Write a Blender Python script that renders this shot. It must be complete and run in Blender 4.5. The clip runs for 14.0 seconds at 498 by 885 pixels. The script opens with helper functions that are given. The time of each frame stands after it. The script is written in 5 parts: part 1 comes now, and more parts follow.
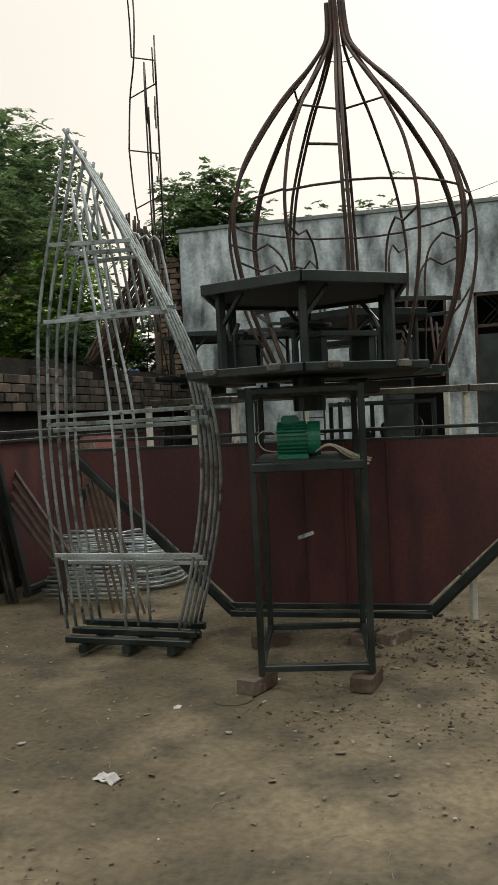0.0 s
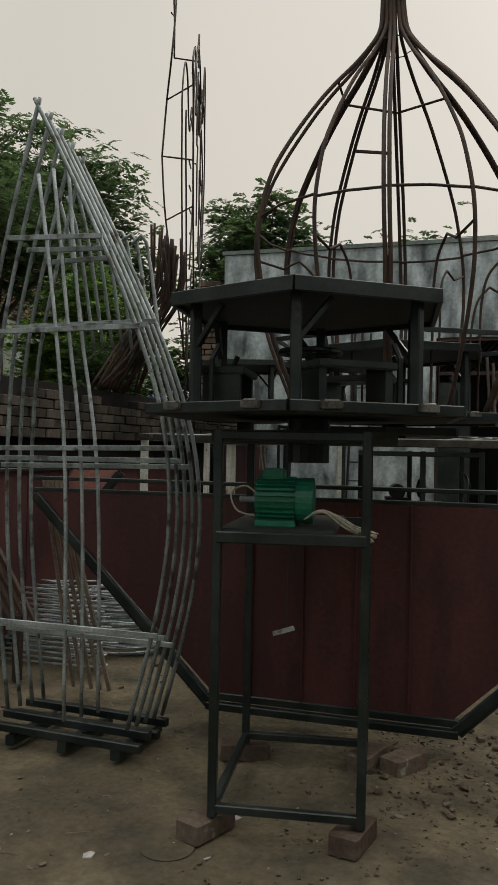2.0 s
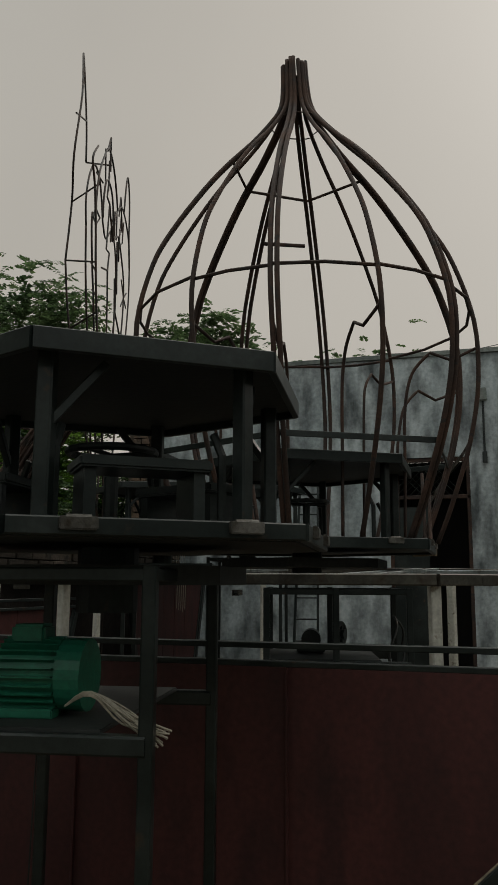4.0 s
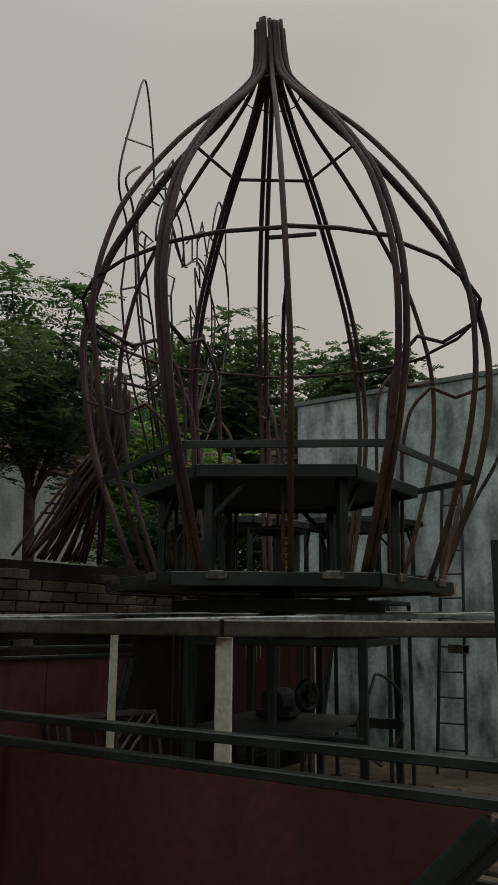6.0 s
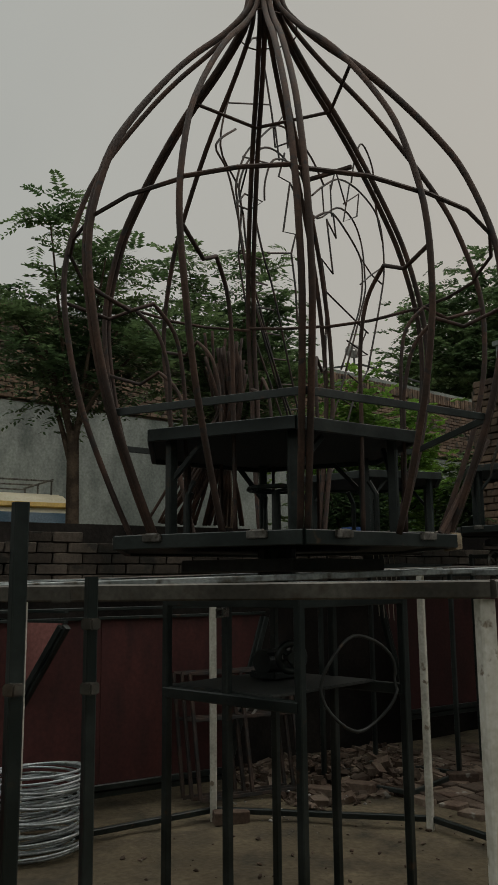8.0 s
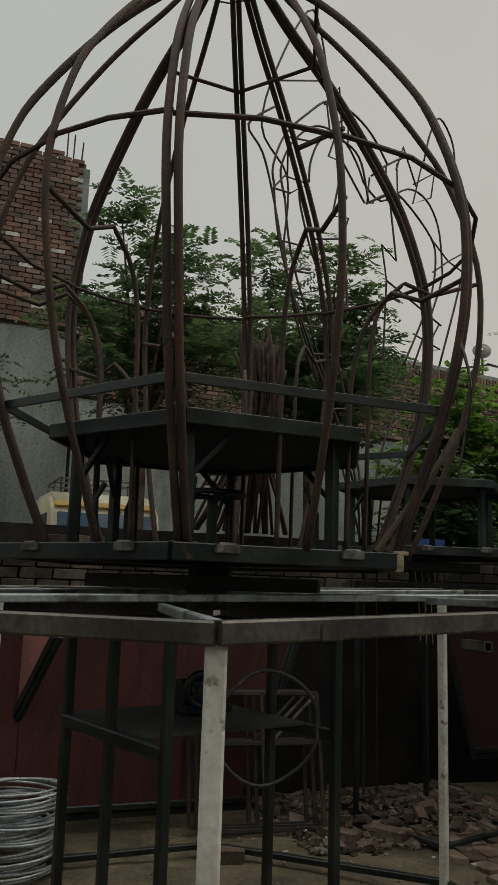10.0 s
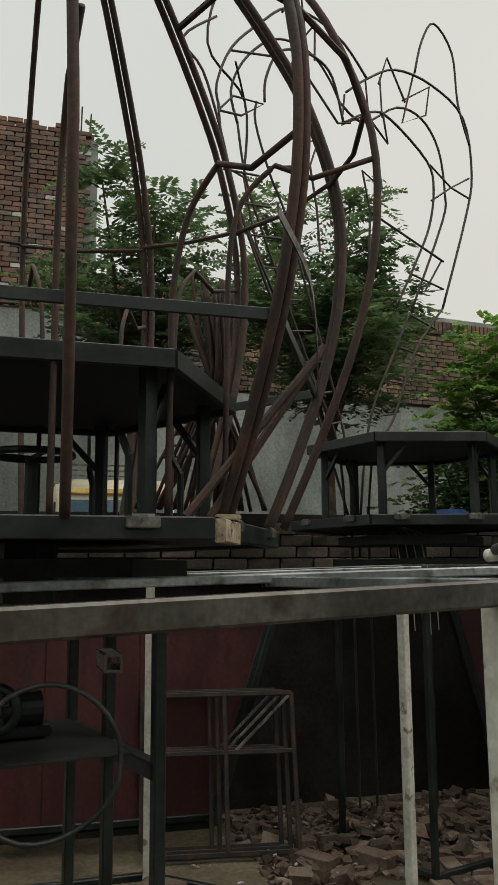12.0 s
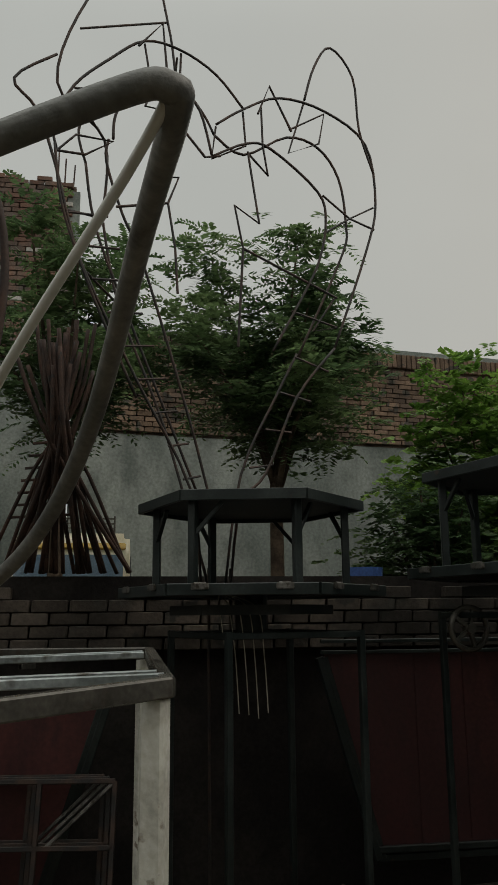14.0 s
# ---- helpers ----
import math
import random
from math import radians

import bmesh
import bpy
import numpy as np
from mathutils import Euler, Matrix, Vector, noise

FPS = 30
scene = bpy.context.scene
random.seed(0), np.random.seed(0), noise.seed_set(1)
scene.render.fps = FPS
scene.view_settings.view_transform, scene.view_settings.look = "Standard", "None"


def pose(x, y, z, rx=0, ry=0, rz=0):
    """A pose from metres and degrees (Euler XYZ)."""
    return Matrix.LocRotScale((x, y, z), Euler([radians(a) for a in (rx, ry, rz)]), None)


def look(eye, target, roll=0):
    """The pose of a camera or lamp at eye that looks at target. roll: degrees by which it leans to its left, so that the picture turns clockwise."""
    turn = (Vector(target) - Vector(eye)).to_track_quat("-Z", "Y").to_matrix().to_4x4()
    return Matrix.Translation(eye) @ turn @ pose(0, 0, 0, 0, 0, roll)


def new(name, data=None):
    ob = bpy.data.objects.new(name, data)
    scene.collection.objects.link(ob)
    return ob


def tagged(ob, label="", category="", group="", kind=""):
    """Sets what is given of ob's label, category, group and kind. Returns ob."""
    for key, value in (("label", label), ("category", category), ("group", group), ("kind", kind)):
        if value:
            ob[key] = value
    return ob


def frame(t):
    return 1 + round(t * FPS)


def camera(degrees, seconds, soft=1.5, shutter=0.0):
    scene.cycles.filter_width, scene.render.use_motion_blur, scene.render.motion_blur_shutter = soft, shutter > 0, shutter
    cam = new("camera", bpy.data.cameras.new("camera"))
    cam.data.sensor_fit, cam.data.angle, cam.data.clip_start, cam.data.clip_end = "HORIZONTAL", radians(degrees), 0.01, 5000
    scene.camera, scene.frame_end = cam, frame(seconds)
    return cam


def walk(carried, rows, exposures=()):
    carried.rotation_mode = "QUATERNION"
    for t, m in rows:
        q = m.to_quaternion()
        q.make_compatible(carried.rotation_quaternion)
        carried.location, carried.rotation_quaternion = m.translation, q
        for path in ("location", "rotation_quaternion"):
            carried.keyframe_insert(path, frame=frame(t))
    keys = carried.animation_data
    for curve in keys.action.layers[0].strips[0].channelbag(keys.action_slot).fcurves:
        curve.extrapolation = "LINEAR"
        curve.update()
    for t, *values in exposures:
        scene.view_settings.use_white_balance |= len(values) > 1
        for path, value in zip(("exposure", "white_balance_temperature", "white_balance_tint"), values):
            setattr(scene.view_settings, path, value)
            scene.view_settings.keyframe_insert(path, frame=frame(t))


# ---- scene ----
cam = camera(33.5, 14.0)
PATH = [
    (0, (1.442, -5.25, 1.386), (0.968, -3.308, 1.318), -2.7),
    (0.5, (1.366, -4.901, 1.395), (1.023, -2.934, 1.283), -2.7),
    (1, (1.236, -4.613, 1.405), (0.946, -2.642, 1.293), -2.2),
    (1.5, (1.272, -4.4, 1.4), (0.88, -2.447, 1.322), -0.4),
    (2, (1.535, -4.15, 1.445), (0.92, -2.247, 1.46), 1.1),
    (4.5, (1.974, -2.613, 1.486), (1.393, -0.735, 1.852), -0.1),
    (5, (2.357, -2.279, 1.494), (1.568, -0.48, 1.867), -0.8),
    (5.5, (2.608, -1.922, 1.484), (1.662, -0.199, 1.855), 1.1),
    (6, (2.902, -1.536, 1.499), (1.783, 0.064, 1.93), 0.5),
    (6.5, (3.243, -1.262, 1.53), (1.974, 0.205, 2.018), 0.1),
    (7, (3.443, -0.875, 1.53), (2.069, 0.498, 2.005), -0.1),
    (7.5, (3.726, -0.608, 1.53), (2.2, 0.625, 1.919), 0.1),
    (8, (3.907, -0.373, 1.518), (2.256, 0.706, 1.849), -0.6),
    (10.5, (3.931, 1.019, 1.587), (2.056, 1.657, 1.867), 2.5),
    (11, (3.759, 1.274, 1.583), (1.84, 1.797, 1.793), 1.5),
    (11.5, (3.483, 1.523, 1.579), (1.553, 1.951, 1.88), -0.3),
    (12, (3.431, 1.849, 1.574), (1.526, 2.377, 1.881), -0.4),
    (12.5, (3.44, 2.263, 1.62), (1.555, 2.894, 1.841), 0.6),
    (13, (3.307, 2.701, 1.612), (1.457, 3.425, 1.838), 2.1),
    (13.5, (3.3, 3.066, 1.636), (1.428, 3.703, 1.935), -0.0),
    (14, (3.337, 3.39, 1.722), (1.406, 3.713, 2.129), -0.5),
]
EXPOSURES = [(0.0, 0.58), (0.5, 0.14), (1.0, -0.05), (1.5, -0.1), (2.0, 0.0), (4.5, -0.62), (5.5, -0.52), (7.0, -0.5), (8.2, -0.52), (10.5, -0.15), (11.0, 0.1), (11.5, 0.42), (12.0, 0.22), (12.5, -0.05), (13.0, -0.1), (14.0, -0.38)]
walk(cam, [(t, look(e, g, r)) for t, e, g, r in PATH], EXPOSURES)

# ---- world, sun ----
world = bpy.data.worlds.new("world")
scene.world = world
world.use_nodes = True
wn, wl = world.node_tree.nodes, world.node_tree.links
wn.clear()
w_out, w_bg = wn.new("ShaderNodeOutputWorld"), wn.new("ShaderNodeBackground")
sky = wn.new("ShaderNodeTexSky")
sky.sky_type, sky.sun_disc = "NISHITA", False
sky.sun_elevation, sky.sun_rotation = radians(40), radians(20)
sky.air_density, sky.dust_density, sky.ozone_density = 1.6, 6.0, 1.0
hsv = wn.new("ShaderNodeHueSaturation")
hsv.inputs["Saturation"].default_value = 0.25
haze = wn.new("ShaderNodeMix")
haze.data_type = "RGBA"
haze.inputs[0].default_value = 0.9
# thin cloud, warmer and brighter towards the hidden sun
glow, glow_map, tint = wn.new("ShaderNodeVectorMath"), wn.new("ShaderNodeMapRange"), wn.new("ShaderNodeMix")
glow.operation, glow.inputs[1].default_value = "DOT_PRODUCT", (0.3, 0.95, 0.0)
glow_map.interpolation_type = "SMOOTHSTEP"
glow_map.inputs[1].default_value, glow_map.inputs[2].default_value = -0.25, 0.75
tint.data_type = "RGBA"
tint.inputs[6].default_value, tint.inputs[7].default_value = (6.05, 6.2, 5.8, 1), (6.7, 6.25, 5.5, 1)
cloud, cloud_map, cloud_mul = wn.new("ShaderNodeTexNoise"), wn.new("ShaderNodeMapRange"), wn.new("ShaderNodeVectorMath")
cloud.inputs["Scale"].default_value, cloud.inputs["Detail"].default_value = 2.2, 4
cloud_map.inputs[3].default_value, cloud_map.inputs[4].default_value = 0.9, 1.1
cloud_mul.operation = "SCALE"
wl.new(cloud.outputs["Fac"], cloud_map.inputs[0])
wl.new(glow.outputs["Value"], glow_map.inputs[0])
wl.new(glow_map.outputs[0], tint.inputs[0])
wl.new(tint.outputs[2], cloud_mul.inputs[0])
wl.new(cloud_map.outputs[0], cloud_mul.inputs["Scale"])
wl.new(cloud_mul.outputs[0], haze.inputs[7])
wl.new(sky.outputs[0], hsv.inputs["Color"])
wl.new(hsv.outputs[0], haze.inputs[6])
# an overcast sky grows brighter towards the zenith
w_co, w_sep, w_up = wn.new("ShaderNodeTexCoord"), wn.new("ShaderNodeSeparateXYZ"), wn.new("ShaderNodeMapRange")
wl.new(w_co.outputs["Generated"], w_sep.inputs[0])
wl.new(w_co.outputs["Generated"], glow.inputs[0])
wl.new(w_co.outputs["Generated"], cloud.inputs["Vector"])
wl.new(w_sep.outputs["Z"], w_up.inputs[0])
w_up.interpolation_type = "SMOOTHSTEP"
w_up.inputs[1].default_value, w_up.inputs[2].default_value = 0.6, 1.0
w_up.inputs[3].default_value, w_up.inputs[4].default_value = 1.0, 3.0
w_mul = wn.new("ShaderNodeVectorMath")
w_mul.operation = "SCALE"
wl.new(haze.outputs[2], w_mul.inputs[0])
wl.new(w_up.outputs[0], w_mul.inputs["Scale"])
wl.new(w_mul.outputs[0], w_bg.inputs[0])
w_bg.inputs[1].default_value = 0.1
wl.new(w_bg.outputs[0], w_out.inputs[0])
sun = new("sun", bpy.data.lights.new("sun", "SUN"))
sun.data.energy, sun.data.angle, sun.data.color = 0.6, radians(30), (1.0, 0.94, 0.85)
sun.matrix_world = look((0, 0, 0), (-0.262, -0.72, -0.643))


# ---- materials ----
def material(name, base, second, rough=0.7, metal=0.0, scale=8.0, fine=90.0, bump=0.15, third=None, mix=(0.42, 0.62), spots=0.0, spec=0.5, vary=0.0, soft=0.06, drip=1.0, leaf=0.0):
    """Two colours mixed by coarse noise, fine grain on top, stains of a third colour, bump from the grain."""
    m = bpy.data.materials.new(name)
    m.use_nodes = True
    n, l = m.node_tree.nodes, m.node_tree.links
    b = n["Principled BSDF"]
    co = n.new("ShaderNodeTexCoord")
    big, small = n.new("ShaderNodeTexNoise"), n.new("ShaderNodeTexNoise")
    big.inputs["Scale"].default_value, big.inputs["Detail"].default_value = scale, 7
    small.inputs["Scale"].default_value, small.inputs["Detail"].default_value = fine, 4
    geo = n.new("ShaderNodeNewGeometry")
    mp = n.new("ShaderNodeMapping")
    mp.inputs["Scale"].default_value = (1, 1, drip)
    l.new(geo.outputs["Position"], mp.inputs[0])
    for k in (big, small):
        l.new(mp.outputs[0] if k is big else geo.outputs["Position"], k.inputs["Vector"])
    ramp = n.new("ShaderNodeValToRGB")
    ramp.color_ramp.elements[0].position, ramp.color_ramp.elements[1].position = mix
    ramp.color_ramp.elements[0].color, ramp.color_ramp.elements[1].color = (*base, 1), (*second, 1)
    l.new(big.outputs["Fac"], ramp.inputs[0])
    col = ramp.outputs[0]
    if third:
        spot = n.new("ShaderNodeTexNoise")
        spot.inputs["Scale"].default_value, spot.inputs["Detail"].default_value = scale * 2.7, 9
        l.new(mp.outputs[0], spot.inputs["Vector"])
        cut = n.new("ShaderNodeMapRange")
        cut.inputs[1].default_value, cut.inputs[2].default_value = 0.65 - soft / 2 - spots, 0.65 + soft / 2 - spots
        l.new(spot.outputs["Fac"], cut.inputs[0])
        mx = n.new("ShaderNodeMix")
        mx.data_type = "RGBA"
        mx.inputs[7].default_value = (*third, 1)
        l.new(cut.outputs[0], mx.inputs[0])
        l.new(col, mx.inputs[6])
        col = mx.outputs[2]
    grain = n.new("ShaderNodeMix")
    grain.data_type, grain.blend_type = "RGBA", "OVERLAY"
    grain.inputs[0].default_value = 0.5
    l.new(col, grain.inputs[6])
    l.new(small.outputs["Fac"], grain.inputs[7])
    col = grain.outputs[2]
    if vary:
        info = n.new("ShaderNodeObjectInfo")
        add = n.new("ShaderNodeMath")
        l.new(info.outputs["Random"], add.inputs[0])
        l.new(geo.outputs["Random Per Island"], add.inputs[1])
        fr = n.new("ShaderNodeMath")
        fr.operation = "FRACT"
        l.new(add.outputs[0], fr.inputs[0])
        mr = n.new("ShaderNodeMapRange")
        mr.inputs[3].default_value, mr.inputs[4].default_value = 1 - vary, 1 + vary
        l.new(fr.outputs[0], mr.inputs[0])
        hs = n.new("ShaderNodeHueSaturation")
        l.new(mr.outputs[0], hs.inputs["Value"])
        l.new(col, hs.inputs["Color"])
        col = hs.outputs[0]
    l.new(col, b.inputs["Base Color"])
    b.inputs["Metallic"].default_value = metal
    b.inputs["Specular IOR Level"].default_value = spec
    rr = n.new("ShaderNodeMapRange")
    rr.inputs[3].default_value, rr.inputs[4].default_value = max(0.05, rough - 0.15), min(1, rough + 0.15)
    l.new(big.outputs["Fac"], rr.inputs[0])
    l.new(rr.outputs[0], b.inputs["Roughness"])
    bp = n.new("ShaderNodeBump")
    bp.inputs["Strength"].default_value, bp.inputs["Distance"].default_value = bump, 0.01
    l.new(small.outputs["Fac"], bp.inputs["Height"])
    l.new(bp.outputs[0], b.inputs["Normal"])
    if leaf:
        tr, mixer = n.new("ShaderNodeBsdfTranslucent"), n.new("ShaderNodeMixShader")
        mixer.inputs[0].default_value = leaf
        l.new(col, tr.inputs[0])
        l.new(b.outputs[0], mixer.inputs[1])
        l.new(tr.outputs[0], mixer.inputs[2])
        l.new(mixer.outputs[0], n["Material Output"].inputs[0])
    return m


DIRT = material("dirt", (0.098, 0.08, 0.053), (0.165, 0.134, 0.09), 0.95, 0, 1.1, 30, 1.0, (0.072, 0.062, 0.046), spots=0.1, spec=0.12, soft=0.22, mix=(0.38, 0.62))
SOILC = material("dark_soil", (0.055, 0.046, 0.033), (0.095, 0.078, 0.056), 0.95, 0, 3, 40, 0.5, spec=0.1, vary=0.4)
DARK = material("dark_painted_steel", (0.012, 0.018, 0.017), (0.028, 0.036, 0.034), 0.36, 0.2, 5, 60, 0.05, (0.075, 0.045, 0.028), spots=-0.06, soft=0.1)
PLATE = material("dark_sheet", (0.022, 0.026, 0.025), (0.042, 0.046, 0.044), 0.6, 0.1, 4, 50, 0.1, (0.07, 0.05, 0.035), spots=-0.06)
RUST = material("rusty_pipe", (0.038, 0.024, 0.019), (0.078, 0.043, 0.03), 0.75, 0.2, 6, 80, 0.2, (0.035, 0.03, 0.028), spots=0.02)
WIRE = material("dark_rod", (0.03, 0.028, 0.027), (0.07, 0.045, 0.035), 0.6, 0.4, 9, 90, 0.1)
GALV = material("galvanised_tube", (0.32, 0.35, 0.36), (0.5, 0.54, 0.56), 0.45, 0.55, 7, 70, 0.08, (0.2, 0.2, 0.18), spots=-0.02)
BUNDLE = material("raw_steel_tube", (0.19, 0.215, 0.215), (0.34, 0.375, 0.38), 0.45, 0.5, 5, 70, 0.08, (0.075, 0.068, 0.055), spots=0.04, soft=0.15)
RED = material("maroon_sheet", (0.054, 0.014, 0.014), (0.088, 0.024, 0.022), 0.6, 0.0, 2.6, 40, 0.06, (0.045, 0.014, 0.014), spots=0.06, soft=0.2, drip=0.3)
PINK = material("faded_red_sheet", (0.24, 0.095, 0.085), (0.32, 0.13, 0.115), 0.7, 0.0, 2.2, 40, 0.06)
WHITEPOST = material("chipped_cream_paint", (0.5, 0.49, 0.43), (0.66, 0.65, 0.58), 0.6, 0, 6, 60, 0.12, (0.22, 0.18, 0.13), spots=-0.02)
RAIL = material("worn_grey_rail", (0.06, 0.055, 0.047), (0.13, 0.122, 0.105), 0.22, 0.35, 5, 70, 0.02, (0.07, 0.055, 0.042), spots=0.03, soft=0.15)
PIPE = material("grey_pipe", (0.115, 0.115, 0.105), (0.2, 0.195, 0.178), 0.5, 0.2, 10, 120, 0.15, (0.075, 0.068, 0.058), spots=-0.02, soft=0.15)
HOSE = material("white_hose", (0.6, 0.6, 0.55), (0.72, 0.71, 0.66), 0.45, 0, 10, 60, 0.03)
WALL = material("weathered_whitewash", (0.35, 0.41, 0.43), (0.66, 0.72, 0.74), 0.9, 0, 1.6, 24, 0.3, (0.10, 0.115, 0.12), spots=0.12, spec=0.2, soft=0.28, drip=0.35, mix=(0.3, 0.7))
PLASTER = material("grey_plaster", (0.2, 0.23, 0.215), (0.3, 0.33, 0.31), 0.92, 0, 0.9, 25, 0.3, (0.14, 0.16, 0.15), spots=0.08, spec=0.2, soft=0.3, drip=0.5)
BRICK = material("old_brick", (0.135, 0.08, 0.062), (0.215, 0.13, 0.098), 0.9, 0, 1.2, 40, 0.5, (0.12, 0.102, 0.09), spots=0.12, spec=0.2, vary=0.35, soft=0.2)
DBRICK = material("dark_weathered_brick", (0.11, 0.08, 0.062), (0.2, 0.14, 0.1), 0.92, 0, 2.2, 40, 0.5, (0.07, 0.065, 0.055), spots=0.06, spec=0.2, vary=0.35)
MORTAR = material("mortar", (0.11, 0.088, 0.072), (0.165, 0.13, 0.106), 0.95, 0, 3, 40, 0.5, spec=0.2)
RUBBLE = material("broken_brick", (0.09, 0.062, 0.047), (0.155, 0.12, 0.094), 0.95, 0, 4, 40, 0.5, (0.24, 0.225, 0.2), spots=-0.02, spec=0.15, vary=0.45)
LEAF = material("green_leaves", (0.068, 0.118, 0.05), (0.145, 0.215, 0.09), 0.55, 0, 1.2, 14, 0.05, spec=0.3, vary=0.4, leaf=0.45)
LIME = material("fresh_green_leaves", (0.12, 0.23, 0.045), (0.22, 0.36, 0.07), 0.5, 0, 1.5, 14, 0.05, spec=0.3, vary=0.35, leaf=0.45)
# a darker version of the weathered brick, and a near-black plaster
LOWBRICK = material("extra_dark_brick", (0.045, 0.039, 0.033), (0.1, 0.083, 0.068), 0.95, 0, 2.2, 40, 0.5, (0.04, 0.038, 0.033), spots=0.06, spec=0.15, vary=0.4)
NEARBLACK = material("near_black_plaster", (0.018, 0.016, 0.015), (0.035, 0.031, 0.028), 0.95, 0, 2, 40, 0.3, spec=0.1)
BARK = material("bark", (0.06, 0.045, 0.033), (0.12, 0.09, 0.065), 0.95, 0, 6, 40, 0.8, spec=0.1)
GREEN = material("green_motor_enamel", (0.012, 0.14, 0.085), (0.02, 0.19, 0.115), 0.4, 0, 8, 60, 0.05, (0.02, 0.06, 0.04), spots=-0.05)
STRAW = material("frayed_wire", (0.35, 0.32, 0.25), (0.5, 0.46, 0.38), 0.7, 0, 20, 90, 0.05)
CREAM = material("cream_car_paint", (0.66, 0.6, 0.43), (0.72, 0.66, 0.49), 0.35, 0, 3, 60, 0.02)
# near black that paints the indoor shade seen through the doorways
BLACK = material("room_shade_black", (0.012, 0.012, 0.012), (0.02, 0.02, 0.02), 0.8, 0, 4, 40, 0.02)
PAPER = material("litter", (0.3, 0.28, 0.27), (0.42, 0.4, 0.39), 0.85, 0, 8, 50, 0.05, vary=0.3)
WOOD = material("grey_wood", (0.13, 0.1, 0.075), (0.22, 0.18, 0.135), 0.85, 0, 6, 60, 0.3)
PALEWOOD = material("pale_split_wood", (0.26, 0.2, 0.13), (0.42, 0.35, 0.25), 0.85, 0, 14, 80, 0.4, (0.1, 0.075, 0.05), spots=0.04)
BLUE = material("blue_plastic", (0.03, 0.07, 0.22), (0.04, 0.1, 0.3), 0.5, 0, 4, 60, 0.02)
TANK = material("white_tank", (0.6, 0.63, 0.62), (0.7, 0.73, 0.72), 0.5, 0, 2, 60, 0.02)
YELLOW = material("yellow_stripe", (0.55, 0.34, 0.05), (0.62, 0.4, 0.07), 0.45, 0, 4, 60, 0.02)
WORN = material("worn_steel_lug", (0.09, 0.085, 0.075), (0.19, 0.18, 0.165), 0.4, 0.5, 14, 90, 0.15, (0.05, 0.04, 0.03), spots=0.05, soft=0.15)
WINDSCREEN = material("windscreen_glass", (0.1, 0.16, 0.22), (0.16, 0.22, 0.28), 0.12, 0, 2, 60, 0.0, spec=1.0)
GLASS = material("dark_glass", (0.03, 0.04, 0.05), (0.05, 0.06, 0.07), 0.1, 0, 2, 60, 0.0)


# ---- mesh helpers ----
def part(name, bm, mat, parent=None, label="", smooth=False):
    me = bpy.data.meshes.new(name)
    bm.normal_update()
    bm.to_mesh(me)
    bm.free()
    me.materials.append(mat)
    if smooth:
        me.polygons.foreach_set("use_smooth", [True] * len(me.polygons))
    ob = new(name, me)
    if parent is not None:
        ob.parent = parent
    if label:
        ob["label"] = label
    return ob


def thing(name, label, category, x=0, y=0, z=0, rz=0, group="", kind=""):
    ob = new(name)
    ob.empty_display_size = 0.1
    ob.matrix_world = pose(x, y, z, 0, 0, rz)
    return tagged(ob, label, category, group, kind)


def structure(ob, label, category):
    return tagged(ob, label, category, "", "structure")


def path_tube(bm, pts, r, sides=8, closed=False, r_end=None):
    """A round pipe along the points."""
    pts = [Vector(p) for p in pts]
    n = len(pts)
    rings = []
    up = Vector((0.13, 0.21, 0.97)).normalized()
    last = None
    for i, p in enumerate(pts):
        a = pts[(i - 1) % n] if (closed or i > 0) else p
        b = pts[(i + 1) % n] if (closed or i < n - 1) else p
        d = (b - a).normalized()
        if last is None:
            u = d.cross(up)
            if u.length < 0.1:
                u = d.cross(Vector((1, 0, 0)))
        else:
            u = last - d * last.dot(d)
        u.normalize()
        last = u
        v = d.cross(u)
        rad = r if r_end is None else r + (r_end - r) * i / (n - 1)
        rings.append([bm.verts.new(p + (u * math.cos(k * math.tau / sides) + v * math.sin(k * math.tau / sides)) * rad) for k in range(sides)])
    for i in range(n if closed else n - 1):
        a, b = rings[i], rings[(i + 1) % n]
        for k in range(sides):
            bm.faces.new((a[k], a[(k + 1) % sides], b[(k + 1) % sides], b[k]))
    if not closed:
        bm.faces.new(rings[0][::-1])
        bm.faces.new(rings[-1])


def beam(bm, p, q, w, h=None, up=(0, 0, 1)):
    """A square bar from p to q with slightly chamfered long edges."""
    h = w if h is None else h
    p, q = Vector(p), Vector(q)
    d = (q - p).normalized()
    u = d.cross(Vector(up))
    if u.length < 0.05:
        u = d.cross(Vector((1, 0, 0)))
    u.normalize()
    v = u.cross(d).normalized()
    c = min(w, h) * 0.12
    prof = [(w / 2 - c, -h / 2), (w / 2, -h / 2 + c), (w / 2, h / 2 - c), (w / 2 - c, h / 2), (-w / 2 + c, h / 2), (-w / 2, h / 2 - c), (-w / 2, -h / 2 + c), (-w / 2 + c, -h / 2)]
    ends = [[bm.verts.new(e + u * a + v * b) for a, b in prof] for e in (p, q)]
    for k in range(8):
        bm.faces.new((ends[0][k], ends[0][(k + 1) % 8], ends[1][(k + 1) % 8], ends[1][k]))
    bm.faces.new(ends[0][::-1])
    bm.faces.new(ends[1])


